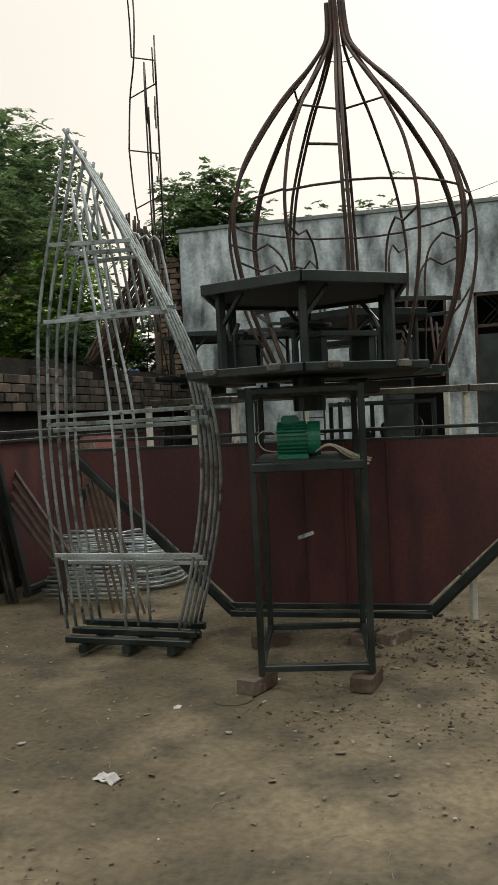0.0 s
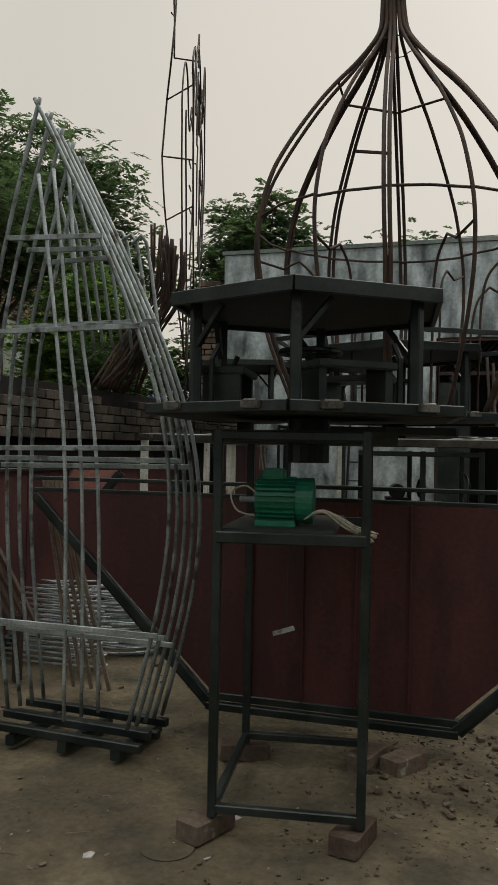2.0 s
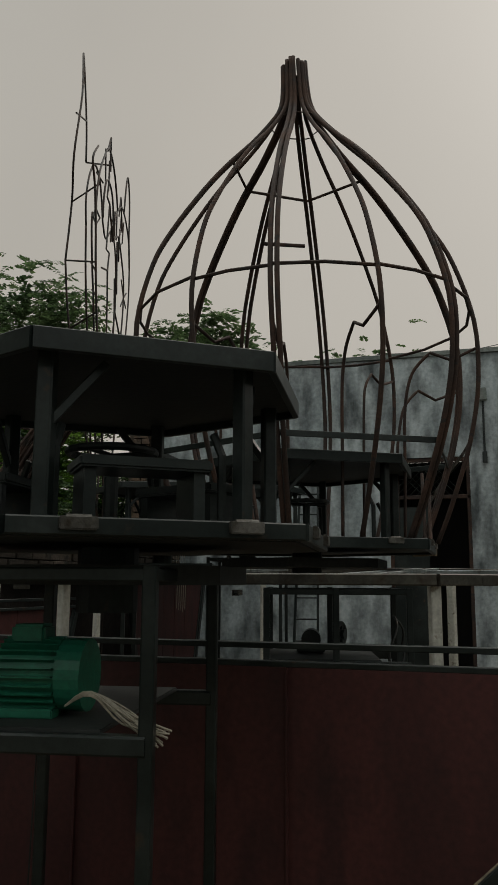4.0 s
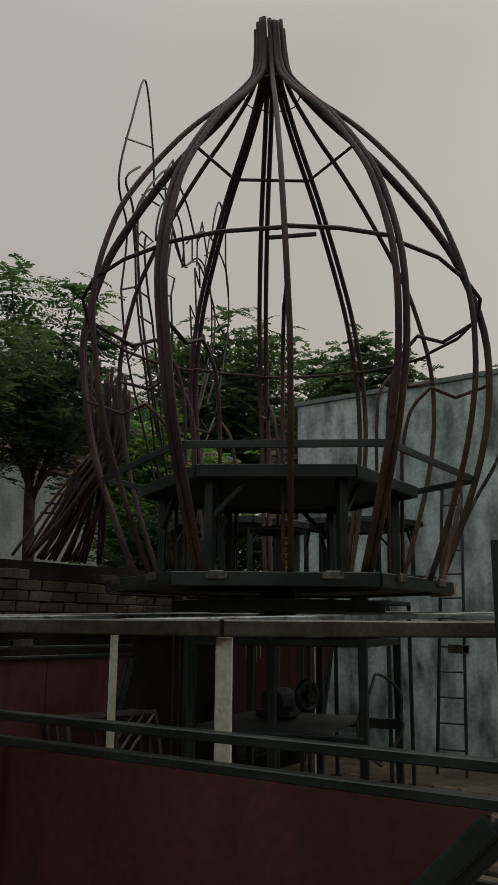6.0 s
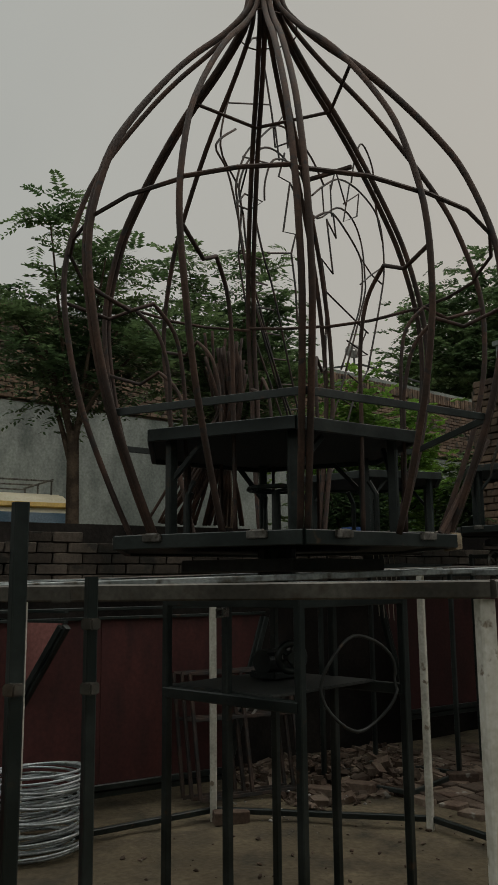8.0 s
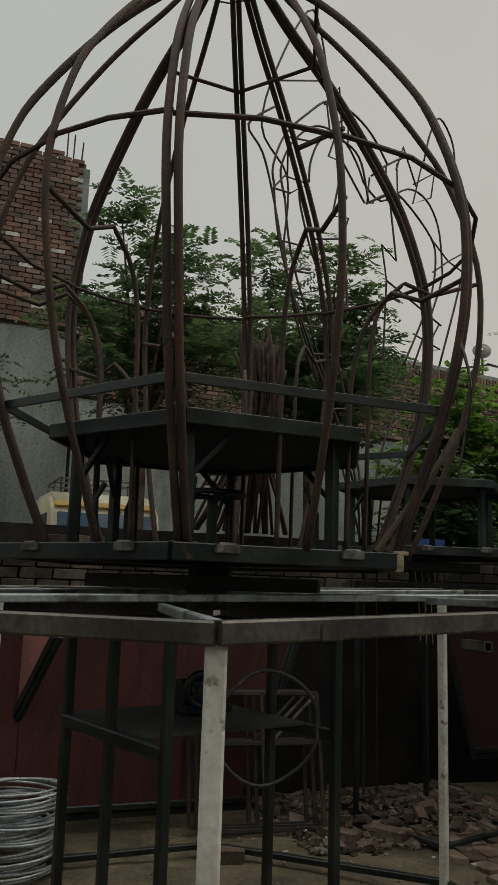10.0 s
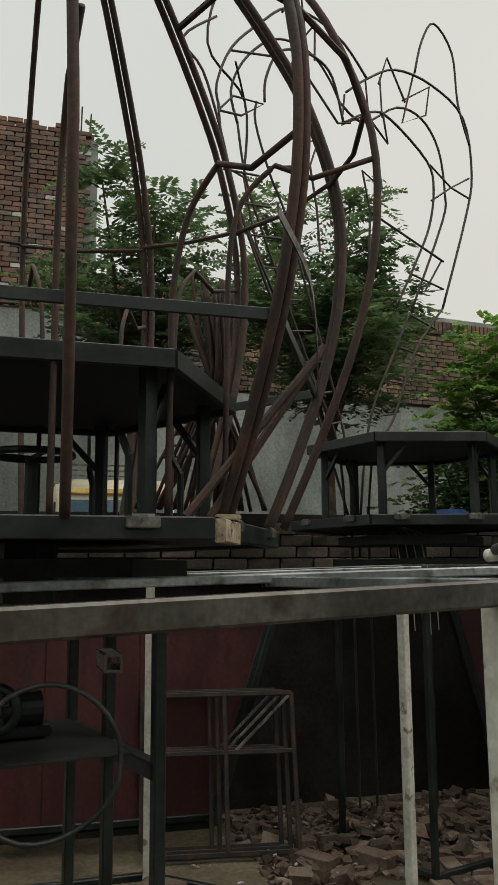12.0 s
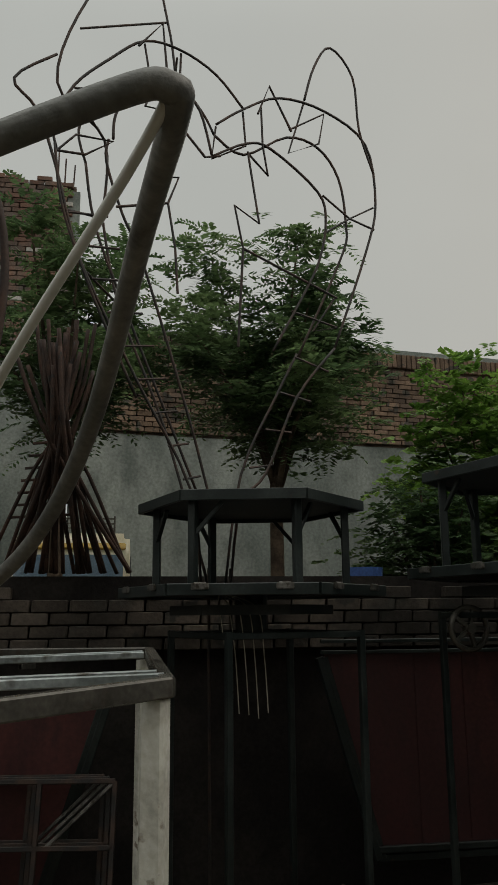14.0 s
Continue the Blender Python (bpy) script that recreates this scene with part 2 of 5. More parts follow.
def box(bm, c, s, rz=0.0, bevel=0.0, tilt=(0, 0)):
    m = Matrix.Translation(c) @ Euler((radians(tilt[0]), radians(tilt[1]), radians(rz))).to_matrix().to_4x4() @ Matrix.Diagonal((*s, 1))
    made = bmesh.ops.create_cube(bm, size=1, matrix=m)
    if bevel:
        es = list({e for v in made["verts"] for e in v.link_edges})
        bmesh.ops.bevel(bm, geom=es, offset=bevel, segments=2, affect="EDGES")


def prism(bm, outline, z0, z1):
    """A flat slab over an outline of (x, y)."""
    a = [bm.verts.new((x, y, z0)) for x, y in outline]
    b = [bm.verts.new((x, y, z1)) for x, y in outline]
    n = len(outline)
    bm.faces.new(a[::-1])
    bm.faces.new(b)
    for k in range(n):
        bm.faces.new((a[k], a[(k + 1) % n], b[(k + 1) % n], b[k]))


def ring_pts(r, n, turn=0.0, z=None, cx=0.0, cy=0.0):
    pts = [(cx + r * math.cos(radians(turn) + k * math.tau / n), cy + r * math.sin(radians(turn) + k * math.tau / n)) for k in range(n)]
    return pts if z is None else [(x, y, z) for x, y in pts]


def smooth_pts(ctrl, per=6):
    """A rounded curve through control points."""
    ctrl = [Vector(c) for c in ctrl]
    out = []
    for i in range(len(ctrl) - 1):
        p0, p1, p2, p3 = ctrl[max(i - 1, 0)], ctrl[i], ctrl[i + 1], ctrl[min(i + 2, len(ctrl) - 1)]
        for k in range(per):
            t = k / per
            out.append(0.5 * (2 * p1 + (p2 - p0) * t + (2 * p0 - 5 * p1 + 4 * p2 - p3) * t * t + (3 * p1 - p0 - 3 * p2 + p3) * t ** 3))
    out.append(ctrl[-1])
    return out


# ---- ground ----
def ground_z(x, y):
    return 0.035 * noise.noise((x * 0.7, y * 0.7, 0)) + 0.016 * noise.noise((x * 2.3, y * 2.3, 4)) - 0.012


def ground():
    bm = bmesh.new()
    xs = [-150, -60, -25, -12] + [-8 + 0.25 * k for k in range(68)] + [12, 25, 60, 150]
    ys = [-150, -60, -25, -12] + [-8 + 0.25 * k for k in range(72)] + [13, 25, 60, 150]
    rows = []
    for y in ys:
        row = []
        for x in xs:
            h = ground_z(x, y)
            row.append(bm.verts.new((x, y, h if abs(x) < 12 and abs(y) < 13 else -0.02)))
        rows.append(row)
    for a, b in zip(rows, rows[1:]):
        for i in range(len(xs) - 1):
            bm.faces.new((a[i], a[i + 1], b[i + 1], b[i]))
    return structure(part("ground", bm, DIRT, smooth=True), "trodden brown earth of the workshop yard", "ground")


ground()


# ---- machine stands with hexagonal cars ----
def stand(x, y, rz, w, d, h, z0=0.0, label="dark steel angle stand on bricks under the hexagonal car", tray=None, group="machine stands", middle=None):
    s = thing("machine_stand", label, "stand", x, y, z0, rz, group)
    a = w / 2
    b = d / 2
    for sx in (-1, 1):
        for sy in (-1, 1):
            bm = bmesh.new()
            beam(bm, (sx * a, sy * b, 0.0), (sx * a, sy * b, h), 0.034)
            part("leg", bm, DARK, s)
    for z in (0.03, h - 0.02):
        for sy in (-1, 1):
            bm = bmesh.new()
            beam(bm, (-a, sy * b, z), (a, sy * b, z), 0.032)
            part("rail", bm, DARK, s)
        for sx in (-1, 1):
            bm = bmesh.new()
            beam(bm, (sx * a, -b, z), (sx * a, b, z), 0.032)
            part("rail", bm, DARK, s)
    if middle is not None:
        # a second row of legs with low braces between them
        for sy in (-1, 1):
            bm = bmesh.new()
            beam(bm, (middle, sy * b, 0.0), (middle, sy * b, h), 0.034)
            part("leg", bm, DARK, s)
            bm = bmesh.new()
            beam(bm, (middle, sy * b, 0.14), (-a, sy * b * 0.2, 0.14), 0.03)
            part("brace", bm, DARK, s)
        bm = bmesh.new()
        beam(bm, (middle, -b, 0.14), (middle, b, 0.14), 0.03)
        part("rail", bm, DARK, s)
    if tray:
        for yy in (-b, b):
            bm = bmesh.new()
            beam(bm, (-a, yy, tray), (a, yy, tray), 0.045)
            part("cross_rail", bm, DARK, s)
        bm = bmesh.new()
        box(bm, (-a * 0.2, 0, tray + 0.025), (w * 0.8, d - 0.02, 0.012), bevel=0.003)
        part("tray", bm, PLATE, s, "dark sheet-steel motor tray")
    return s


def hex_car(x, y, rot, z_plat, z_roof, r_roof=0.62, r_plat=0.78, label="dark steel hexagonal ride car with flat roof", seats=False, wheel=False, edge=0.058, peak=0.0):
    c = thing("hexagonal_car", label, "ride car", x, y, 0, 0, "hexagonal cars")
    bm = bmesh.new()
    prism(bm, ring_pts(r_plat - 0.02, 6, rot), z_plat - 0.035, z_plat + 0.0)
    part("platform", bm, PLATE, c)
    pts = ring_pts(r_plat, 6, rot)
    for k in range(6):
        p, q = pts[k], pts[(k + 1) % 6]
        bm = bmesh.new()
        beam(bm, (*p, z_plat + 0.009 - edge / 2), (*q, z_plat + 0.009 - edge / 2), 0.03, edge)
        fr = part("edge_channel", bm, DARK, c)
        for f in (0.22, 0.78):
            bm = bmesh.new()
            u = Vector((q[0] - p[0], q[1] - p[1], 0))
            n = Vector((u.y, -u.x, 0)).normalized()
            o = Vector((*p, z_plat)) + u * f + n * 0.02
            ang = math.degrees(math.atan2(u.y, u.x))
            box(bm, o + Vector((0, 0, -0.006)), (0.085, 0.02, 0.03), ang, 0.003)
            path_tube(bm, [o + Vector((0, 0, 0.006)) - u.normalized() * 0.028, o + Vector((0, 0, 0.006)) + u.normalized() * 0.028], 0.008, 8)
            part("lug", bm, WORN, fr, "worn bare-steel hinge lug")
    bm = bmesh.new()
    path_tube(bm, [(0, 0, z_plat - 0.22), (0, 0, z_plat - 0.03)], 0.09, 16)
    part("hub", bm, DARK, c)
    bm = bmesh.new()
    prism(bm, ring_pts(r_plat * 0.62, 6, rot), z_plat - 0.14, z_plat - 0.09)
    part("under_plate", bm, PLATE, c)
    for k in range(6):
        p, q = ring_pts(r_roof * 0.84, 6, rot)[k], ring_pts(r_roof * 0.84, 6, rot)[(k + 1) % 6]
        bm = bmesh.new()
        beam(bm, (*p, z_plat), (*p, z_roof - 0.03), 0.042, up=(p[0], p[1], 0))
        post = part("post", bm, DARK, c)
        bm = bmesh.new()
        m = (Vector((*p, 0)) * 0.72 + Vector((*q, 0)) * 0.28)
        beam(bm, (*p, z_roof - 0.22), (m.x, m.y, z_roof - 0.05), 0.022)
        part("brace", bm, DARK, post)
        # seat with a low back between two posts
        mid = (Vector((*p, 0)) + Vector((*q, 0))) * 0.5
        ang = math.degrees(math.atan2(q[1] - p[1], q[0] - p[0]))
        if wheel:
            bm = bmesh.new()
            path_tube(bm, [(p[0] * 0.86, p[1] * 0.86, z_plat), (p[0] * 0.86, p[1] * 0.86, z_plat + 0.2), (p[0] * 0.8, p[1] * 0.8, z_plat + 0.26)], 0.012, 7)
            part("grab_bar", bm, DARK, c)
        if seats and k % 2 == 0:
            bm = bmesh.new()
            box(bm, (mid.x * 0.8, mid.y * 0.8, z_plat + 0.16), (0.34, 0.2, 0.03), ang, 0.006)
            for e in (-0.14, 0.14):
                dv = Vector((math.cos(radians(ang)), math.sin(radians(ang)), 0)) * e
                box(bm, (mid.x * 0.8 + dv.x, mid.y * 0.8 + dv.y, z_plat + 0.075), (0.03, 0.16, 0.15), ang)
            part("seat_frame", bm, DARK, c)
    if wheel:
        bm = bmesh.new()
        path_tube(bm, [(0, 0, z_plat), (0, 0, z_plat + 0.24)], 0.022, 10)
        part("centre_post", bm, DARK, c)
        bm = bmesh.new()
        path_tube(bm, ring_pts(0.13, 20, 0, z_plat + 0.25), 0.012, 7, True)
        for k in range(3):
            q = ring_pts(0.13, 3, 20, z_plat + 0.25)[k]
            path_tube(bm, [(0, 0, z_plat + 0.24), q], 0.008, 6)
        part("hand_wheel", bm, DARK, c)
    bm = bmesh.new()
    prism(bm, ring_pts(r_roof - 0.012, 6, rot), z_roof - 0.03, z_roof - 0.012)
    if peak:
        # shallow pyramid of sheet over the flat roof
        rim = [bm.verts.new((px, py, z_roof + 0.004)) for px, py in ring_pts(r_roof - 0.004, 6, rot)]
        tip = bm.verts.new((0.04, 0, z_roof + peak))
        for k in range(6):
            bm.faces.new((rim[k], rim[(k + 1) % 6], tip))
        bm.faces.new(rim[::-1])
    part("roof_sheet", bm, PLATE, c)
    pts = ring_pts(r_roof, 6, rot)
    for k in range(6):
        p, q = pts[k], pts[(k + 1) % 6]
        bm = bmesh.new()
        beam(bm, (*p, z_roof - 0.025), (*q, z_roof - 0.025), 0.02, 0.055)
        part("roof_edge", bm, DARK, c)
    return c


stand(0.685, -0.80, 9, 0.55, 0.8, 1.44, 0.075, tray=1.04)
hex_car(0.69, -0.71, 38, 1.61, 2.065, r_roof=0.605, r_plat=0.70, seats=True, wheel=True, edge=0.042)
stand(0.87, 1.79, 14, 0.75, 0.71, 1.45, 0.0, "dark steel stand with pulley beneath the domed car", tray=1.05, middle=-0.01)
CAR_B = hex_car(0.69, 1.88, 32, 1.70, 2.17, r_roof=0.68, r_plat=0.83, wheel=True, peak=0.05, label="dark hexagonal ride car beneath an onion-shaped pipe cage")
bm = bmesh.new()
p, q = Vector(ring_pts(0.85, 6, 32)[0]), Vector(ring_pts(0.85, 6, 32)[1])
beam(bm, (*p.lerp(q, 0.01), 1.675), (*p.lerp(q, 0.2), 1.672), 0.03, 0.06)
box(bm, (*p.lerp(q, 0.09), 1.712), (0.07, 0.035, 0.014), 94, 0.003)
part("timber_cleat", bm, PALEWOOD, CAR_B, "pale splintered wooden cleat on the platform edge")
stand(-1.12, 4.2, 17, 0.75, 0.75, 1.64, 0.0, "dark steel stand on bricks beside brick rubble")
hex_car(-1.19, 4.15, 17, 1.86, 2.33, r_plat=0.72, label="dark hexagonal ride car in front of a plastered wall")
stand(-0.82, 5.65, 10, 0.75, 0.75, 1.73, 0.0, "dark steel stand with pulley near stacked bricks")
hex_car(-0.85, 5.7, 17, 1.95, 2.48, r_plat=0.72, label="dark hexagonal ride car beside a leafy bush")


# ---- onion dome cage ----
def dome(x, y):
    d = thing("onion_dome_cage", "rusty steel pipe cage shaped like an onion dome", "cage", x, y, 0)
    prof = [(0.74, 1.70), (0.85, 1.95), (0.98, 2.30), (1.055, 2.65), (1.065, 3.00), (0.965, 3.36), (0.835, 3.60), (0.635, 3.88), (0.475, 4.07), (0.30, 4.25), (0.155, 4.43), (0.10, 4.54), (0.082, 4.68), (0.076, 4.84)]
    curve = smooth_pts([(r, 0, z) for r, z in prof], 4)
    # bearing of each rib and how many tubes it is welded from; corner ribs stand over the corners of the car
    corner = [34, 96, 156, 212, 273, 328]
    middle = [0, 68, 131, 187, 247, 303]
    slim = {0: 0.945, 34: 0.975}
    ribs = [(c, 2) for c in corner] + [(m, n) for m, n in zip(middle, (1, 1, 2, 1, 1, 1))]

    def radius(z):
        for a, b in zip(curve, curve[1:]):
            if a.z <= z <= b.z:
                return a.x + (b.x - a.x) * (z - a.z) / (b.z - a.z)
        return 0.1

    def at(deg, r, z):
        lean = max(0.0, (z - 2.6) / 2.3)
        return Vector((r * math.cos(radians(deg)) - 0.085 * lean, r * math.sin(radians(deg)) - 0.06 * lean, z))

    rng = random.Random(4)
    for deg, tubes in ribs:
        bm = bmesh.new()
        tip = rng.uniform(-0.03, 0.02)
        sway = rng.uniform(-1.5, 1.5)
        for off in (-0.0145, 0.0145) if tubes == 2 else (0.0,):
            gap = rng.uniform(0.9, 1.5)
            pts = []
            for p in curve:
                f = math.sin(math.pi * min(1, max(0, (p.z - 1.7) / 2.9)))
                bearing = deg + sway * f + math.degrees(off * (1 + (gap - 1) * f) / max(p.x, 0.13))
                pts.append(at(bearing, p.x * (1 - (1 - slim.get(deg, 1.0)) * f), p.z + (tip if p is curve[-1] else 0)))
            path_tube(bm, pts, 0.0145 if tubes == 2 else 0.0135, 8)
        part("rib", bm, RUST, d, smooth=True)
    ring = sorted(corner + middle)
    for k in range(12):
        a, b = ring[k], ring[(k + 1) % 12] + (360 if k == 11 else 0)
        for z, rr, n in ((3.07, 0.0095, 2), (4.41, 0.004, 1)):
            bm = bmesh.new()
            in_a, in_b = slim.get(a, 1.0), slim.get(b % 360, 1.0)
            path_tube(bm, [at(a + (b - a) * i / n, radius(z) * 0.99 * (in_a + (in_b - in_a) * i / n), z + 0.008 * math.sin(k * 2.1)) for i in range(n + 1)], rr, 6)
            part("hoop_bar", bm, RUST, d)
    for a, b in zip(corner[:3], corner[1:4]):
        bm = bmesh.new()
        path_tube(bm, [at(a, radius(4.1) * 0.99, 4.1), at(b, radius(4.1) * 0.99, 4.1)], 0.0095, 6)
        part("hoop_bar", bm, RUST, d)
    for k in range(6):
        bm = bmesh.new()
        a, b = corner[k], corner[(k + 1) % 6]
        beam(bm, at(a, 0.94, 2.22), at(b, 0.94, 2.22), 0.012, 0.032)
        part("belt_bar", bm, DARK, d)
    bm = bmesh.new()
    beam(bm, at(128, radius(3.86), 3.86), at(101, radius(3.86), 3.86), 0.022)
    part("short_bar", bm, RUST, d)
    # scrolled brackets that rise by the car's posts and reach out to the ribs with a notched end
    for rib, top in ((0, 2.83), (34, 2.7), (68, 2.9), (131, 2.8), (156, 2.68), (187, 2.86), (212, 2.62), (247, 2.82), (273, 2.74), (303, 2.86)):
        bm = bmesh.new()
        path_tube(bm, smooth_pts([at(rib - 3, 0.56, 1.71), at(rib - 3, 0.57, 2.2), at(rib - 3, 0.58, top - 0.32), at(rib - 2, 0.63, top - 0.12), at(rib - 1, 0.74, top)], 5) + [at(rib - 1, 0.86, top - 0.055), at(rib, radius(top) * slim.get(rib, 1.0) - 0.01, top + 0.01)], 0.0095, 7)
        part("scrolled_bracket", bm, RUST, d, "bent pipe bracket with a notched end", smooth=True)
    # flat strap and brace by one corner
    bm = bmesh.new()
    pts = smooth_pts([at(26, 1.06, 2.42), at(33, 1.04, 2.3), at(40, 0.98, 2.16), at(46, 0.93, 2.0)], 4)
    edge = [[bm.verts.new(p + Vector((0, 0, h)) + Vector((p.x, p.y, 0)).normalized() * o) for h, o in ((-0.014, 0), (0.014, 0), (0.014, 0.005), (-0.014, 0.005))] for p in pts]
    for a, b in zip(edge, edge[1:]):
        for k in range(4):
            bm.faces.new((a[k], a[(k + 1) % 4], b[(k + 1) % 4], b[k]))
    bm.faces.new(edge[0][::-1])
    bm.faces.new(edge[-1])
    part("strap", bm, WORN, d, "bent bare-steel strap")
    for a, b, z0, z1 in ((30, 50, 1.71, 2.2), (24, 46, 1.71, 2.15)):
        bm = bmesh.new()
        path_tube(bm, [at(a, 0.74, z0), at(b, 0.93, z1)], 0.012, 7)
        part("brace", bm, RUST, d)
    return d


dome(0.705, 1.95)


# ---- octagonal frame with cream posts ----
def octagon_frame():
    f = thing("octagonal_platform_frame", "octagonal frame of worn grey rails on chipped cream posts", "frame", 0.7, 1.9, 0)
    corners = [(1.56, 0.27), (2.48, 1.27), (2.17, 2.665), (1.43, 3.52), (-0.06, 3.55), (-1.03, 2.54), (-1.0, 1.2), (0.0, 0.22)]
    pts = [(a - 0.7, b - 1.9) for a, b in corners]
    top = [1.515, 1.517, 1.56, 1.59, 1.6, 1.57, 1.54, 1.515]
    # joists run across the frame, short spokes tie the corners to them
    spoke_end = {1: (0.62, -0.4), 2: (0.62, 0.6), 5: (-0.67, 0.5), 6: (-0.67, -0.55)}
    # the lighter steel colour stands in for sky glare along the bar tops
    for x in (0.62, 0.5, -0.55, -0.67):
        bm = bmesh.new()
        beam(bm, (x, -1.63, 1.503), (x, 1.62, 1.578), 0.024)
        part("joist", bm, BUNDLE, f, "steel bar coloured pale for the sky's reflection")
    for k in range(8):
        n = (k + 1) % 8
        p, q = pts[k], pts[n]
        bm = bmesh.new()
        beam(bm, (*p, top[k] - 0.024), (*q, top[n] - 0.024), 0.038, 0.045)
        rail = part("top_rail", bm, RAIL, f)
        bm = bmesh.new()
        m = Vector(p) * 0.82 + Vector(q) * 0.18
        d = (Vector(q) - Vector(p)).normalized()
        o = Vector((d.y, -d.x)) * 0.0195
        box(bm, (m.x + o.x, m.y + o.y, top[k] * 0.82 + top[n] * 0.18 - 0.03), (0.06, 0.005, 0.036), math.degrees(math.atan2(d.y, d.x)), 0.003)
        part("splice_plate", bm, RAIL, rail)
        bm = bmesh.new()
        w = 0.042 if k in (0, 1, 7, 4, 5) else 0.055
        beam(bm, (p[0] * 0.985, p[1] * 0.985, -0.02), (p[0] * 0.985, p[1] * 0.985, top[k] - 0.049), w, up=(p[0], p[1], 0))
        part("post", bm, WHITEPOST, f, "square post in chipped cream paint")
        if k in spoke_end:
            bm = bmesh.new()
            # same pale colour in place of the sky's reflection
            beam(bm, (p[0] * 0.98, p[1] * 0.98, top[k] - 0.014), (*spoke_end[k], top[k] - 0.014), 0.026)
            part("spoke", bm, BUNDLE, f, "steel bar coloured pale for the sky's reflection")
        m = (Vector(p) + Vector(q)) * 0.5
        e = m.normalized()
        zz = (top[k] + top[n]) / 2 - 0.078
        bm = bmesh.new()
        for a, b in ((-0.01, 0), (0.01, 0), (0, -0.01), (0, 0.01)):
            s = Vector((-e.y, e.x)) * a
            beam(bm, (m.x - e.x * 0.05 + s.x, m.y - e.y * 0.05 + s.y, zz + b), (m.x + e.x * 0.03 + s.x, m.y + e.y * 0.03 + s.y, zz + b), 0.003 if a else 0.023, 0.023 if a else 0.003)
        part("tube_stub", bm, RAIL, f, "open end of a square tube")
        # base ties near the ground
        bm = bmesh.new()
        if k in (3, 4, 5):
            beam(bm, (*p, 0.05), (*q, 0.05), 0.035)
            part("base_tie", bm, DARK, f)
        else:
            bm.free()
    return f


octagon_frame()


# ---- boat hull sections ----
def hull(x, y, rz, half_b, half_t, h, mat, label, z=0.06):
    u = thing("boat_hull_section", label, "hull section", x, y, z, rz, "hull sections")
    seams = [-0.66, -0.22, 0.22, 0.66]
    edges = [-1] + seams + [1]
    for a, b in zip(edges, edges[1:]):
        g = 0.004
        xs = [a * half_b + g, b * half_b - g, b * half_b - g if b < 1 else half_t, a * half_b + g if a > -1 else -half_t]
        zs = [0.08, 0.08, h, h]
        bm = bmesh.new()
        f0 = [bm.verts.new((xx, 0.0, zz)) for xx, zz in zip(xs, zs)]
        f1 = [bm.verts.new((xx, 0.01, zz)) for xx, zz in zip(xs, zs)]
        bm.faces.new(f0)
        bm.faces.new(f1[::-1])
        for k in range(4):
            bm.faces.new((f0[(k + 1) % 4], f0[k], f1[k], f1[(k + 1) % 4]))
        part("sheet_panel", bm, mat, u)
    for zz in (0.0, 0.05):
        bm = bmesh.new()
        beam(bm, (-half_b - 0.03, -0.01 + zz * 0.4, zz + 0.02), (half_b + 0.03, -0.01 + zz * 0.4, zz + 0.02), 0.05, 0.04)
        part("bottom_rail", bm, DARK, u)
    for sx in (-1, 1):
        for off in (0, 0.05):
            bm = bmesh.new()
            beam(bm, (sx * (half_b + off * 0.6), 0.0 + off * 0.3, 0.02), (sx * (half_t + off * 0.6), 0.0 + off * 0.3, h - 0.02), 0.045)
            part("raked_end", bm, DARK, u)
    for zz in (h + 0.01, h + 0.075):
        bm = bmesh.new()
        beam(bm, (-half_t - 0.02, 0.02, zz), (half_t + 0.02, 0.02, zz), 0.035, 0.022)
        part("top_rail", bm, DARK, u)
    for s in seams:
        bm = bmesh.new()
        beam(bm, (s * half_b, -0.004, 0.06), (s * half_b, -0.004, h), 0.02, 0.008)
        part("seam_strip", bm, mat, u)
    return u


hull(0.64, 0.0, 0, 0.62, 1.72, 1.12, RED, "maroon sheet-metal boat hull side with dark raked frame")
hull(-2.75, 1.0, 24, 0.62, 1.5, 1.2, PINK, "faded red boat hull side standing near stacked bricks")
hull(-1.72, 1.75, -92, 1.25, 1.62, 1.2, RED, "maroon boat hull side behind the octagonal frame")
hull(-1.78, 5.75, -90, 0.72, 1.05, 1.2, RED, "maroon boat hull side standing on brick paving", 0.28)


# ---- walls ----
def wall_mesh(name, mat, boxes, label, category="wall"):
    bm = bmesh.new()
    for c, s in boxes:
        box(bm, c, s)
    return structure(part(name, bm, mat), label, category)


def span(x0, x1, y0, y1, z0, z1):
    return ((x0 + x1) / 2, (y0 + y1) / 2, (z0 + z1) / 2), (x1 - x0, y1 - y0, z1 - z0)


WN = wall_mesh("wall_north", WALL, [span(-2.7, 0.45, 7.6, 7.85, -0.1, 4.35), span(1.45, 1.85, 7.6, 7.85, -0.1, 4.35), span(2.95, 9.0, 7.6, 7.85, -0.1, 4.35),
                                    span(0.45, 1.45, 7.6, 7.85, 3.04, 4.35), span(1.85, 2.95, 7.6, 7.85, 3.04, 4.35)],
               "tall weathered whitewashed wall with black damp stains")
WC = wall_mesh("wall_coping", PLASTER, [span(-2.73, 9.0, 7.57, 7.88, 4.354, 4.41)], "dark stained coping along the wall top", "coping")
# room shell whose darkness is in its colour, not left to the light
wall_mesh("wall_inside", BLACK, [span(0.1, 3.3, 9.2, 9.3, -0.1, 3.2), span(0.1, 0.2, 7.86, 9.19, -0.1, 3.2), span(3.2, 3.3, 7.86, 9.19, -0.1, 3.2), span(0.1, 3.3, 7.86, 9.2, 3.21, 3.3)], "room behind the doorways, its shade painted black")
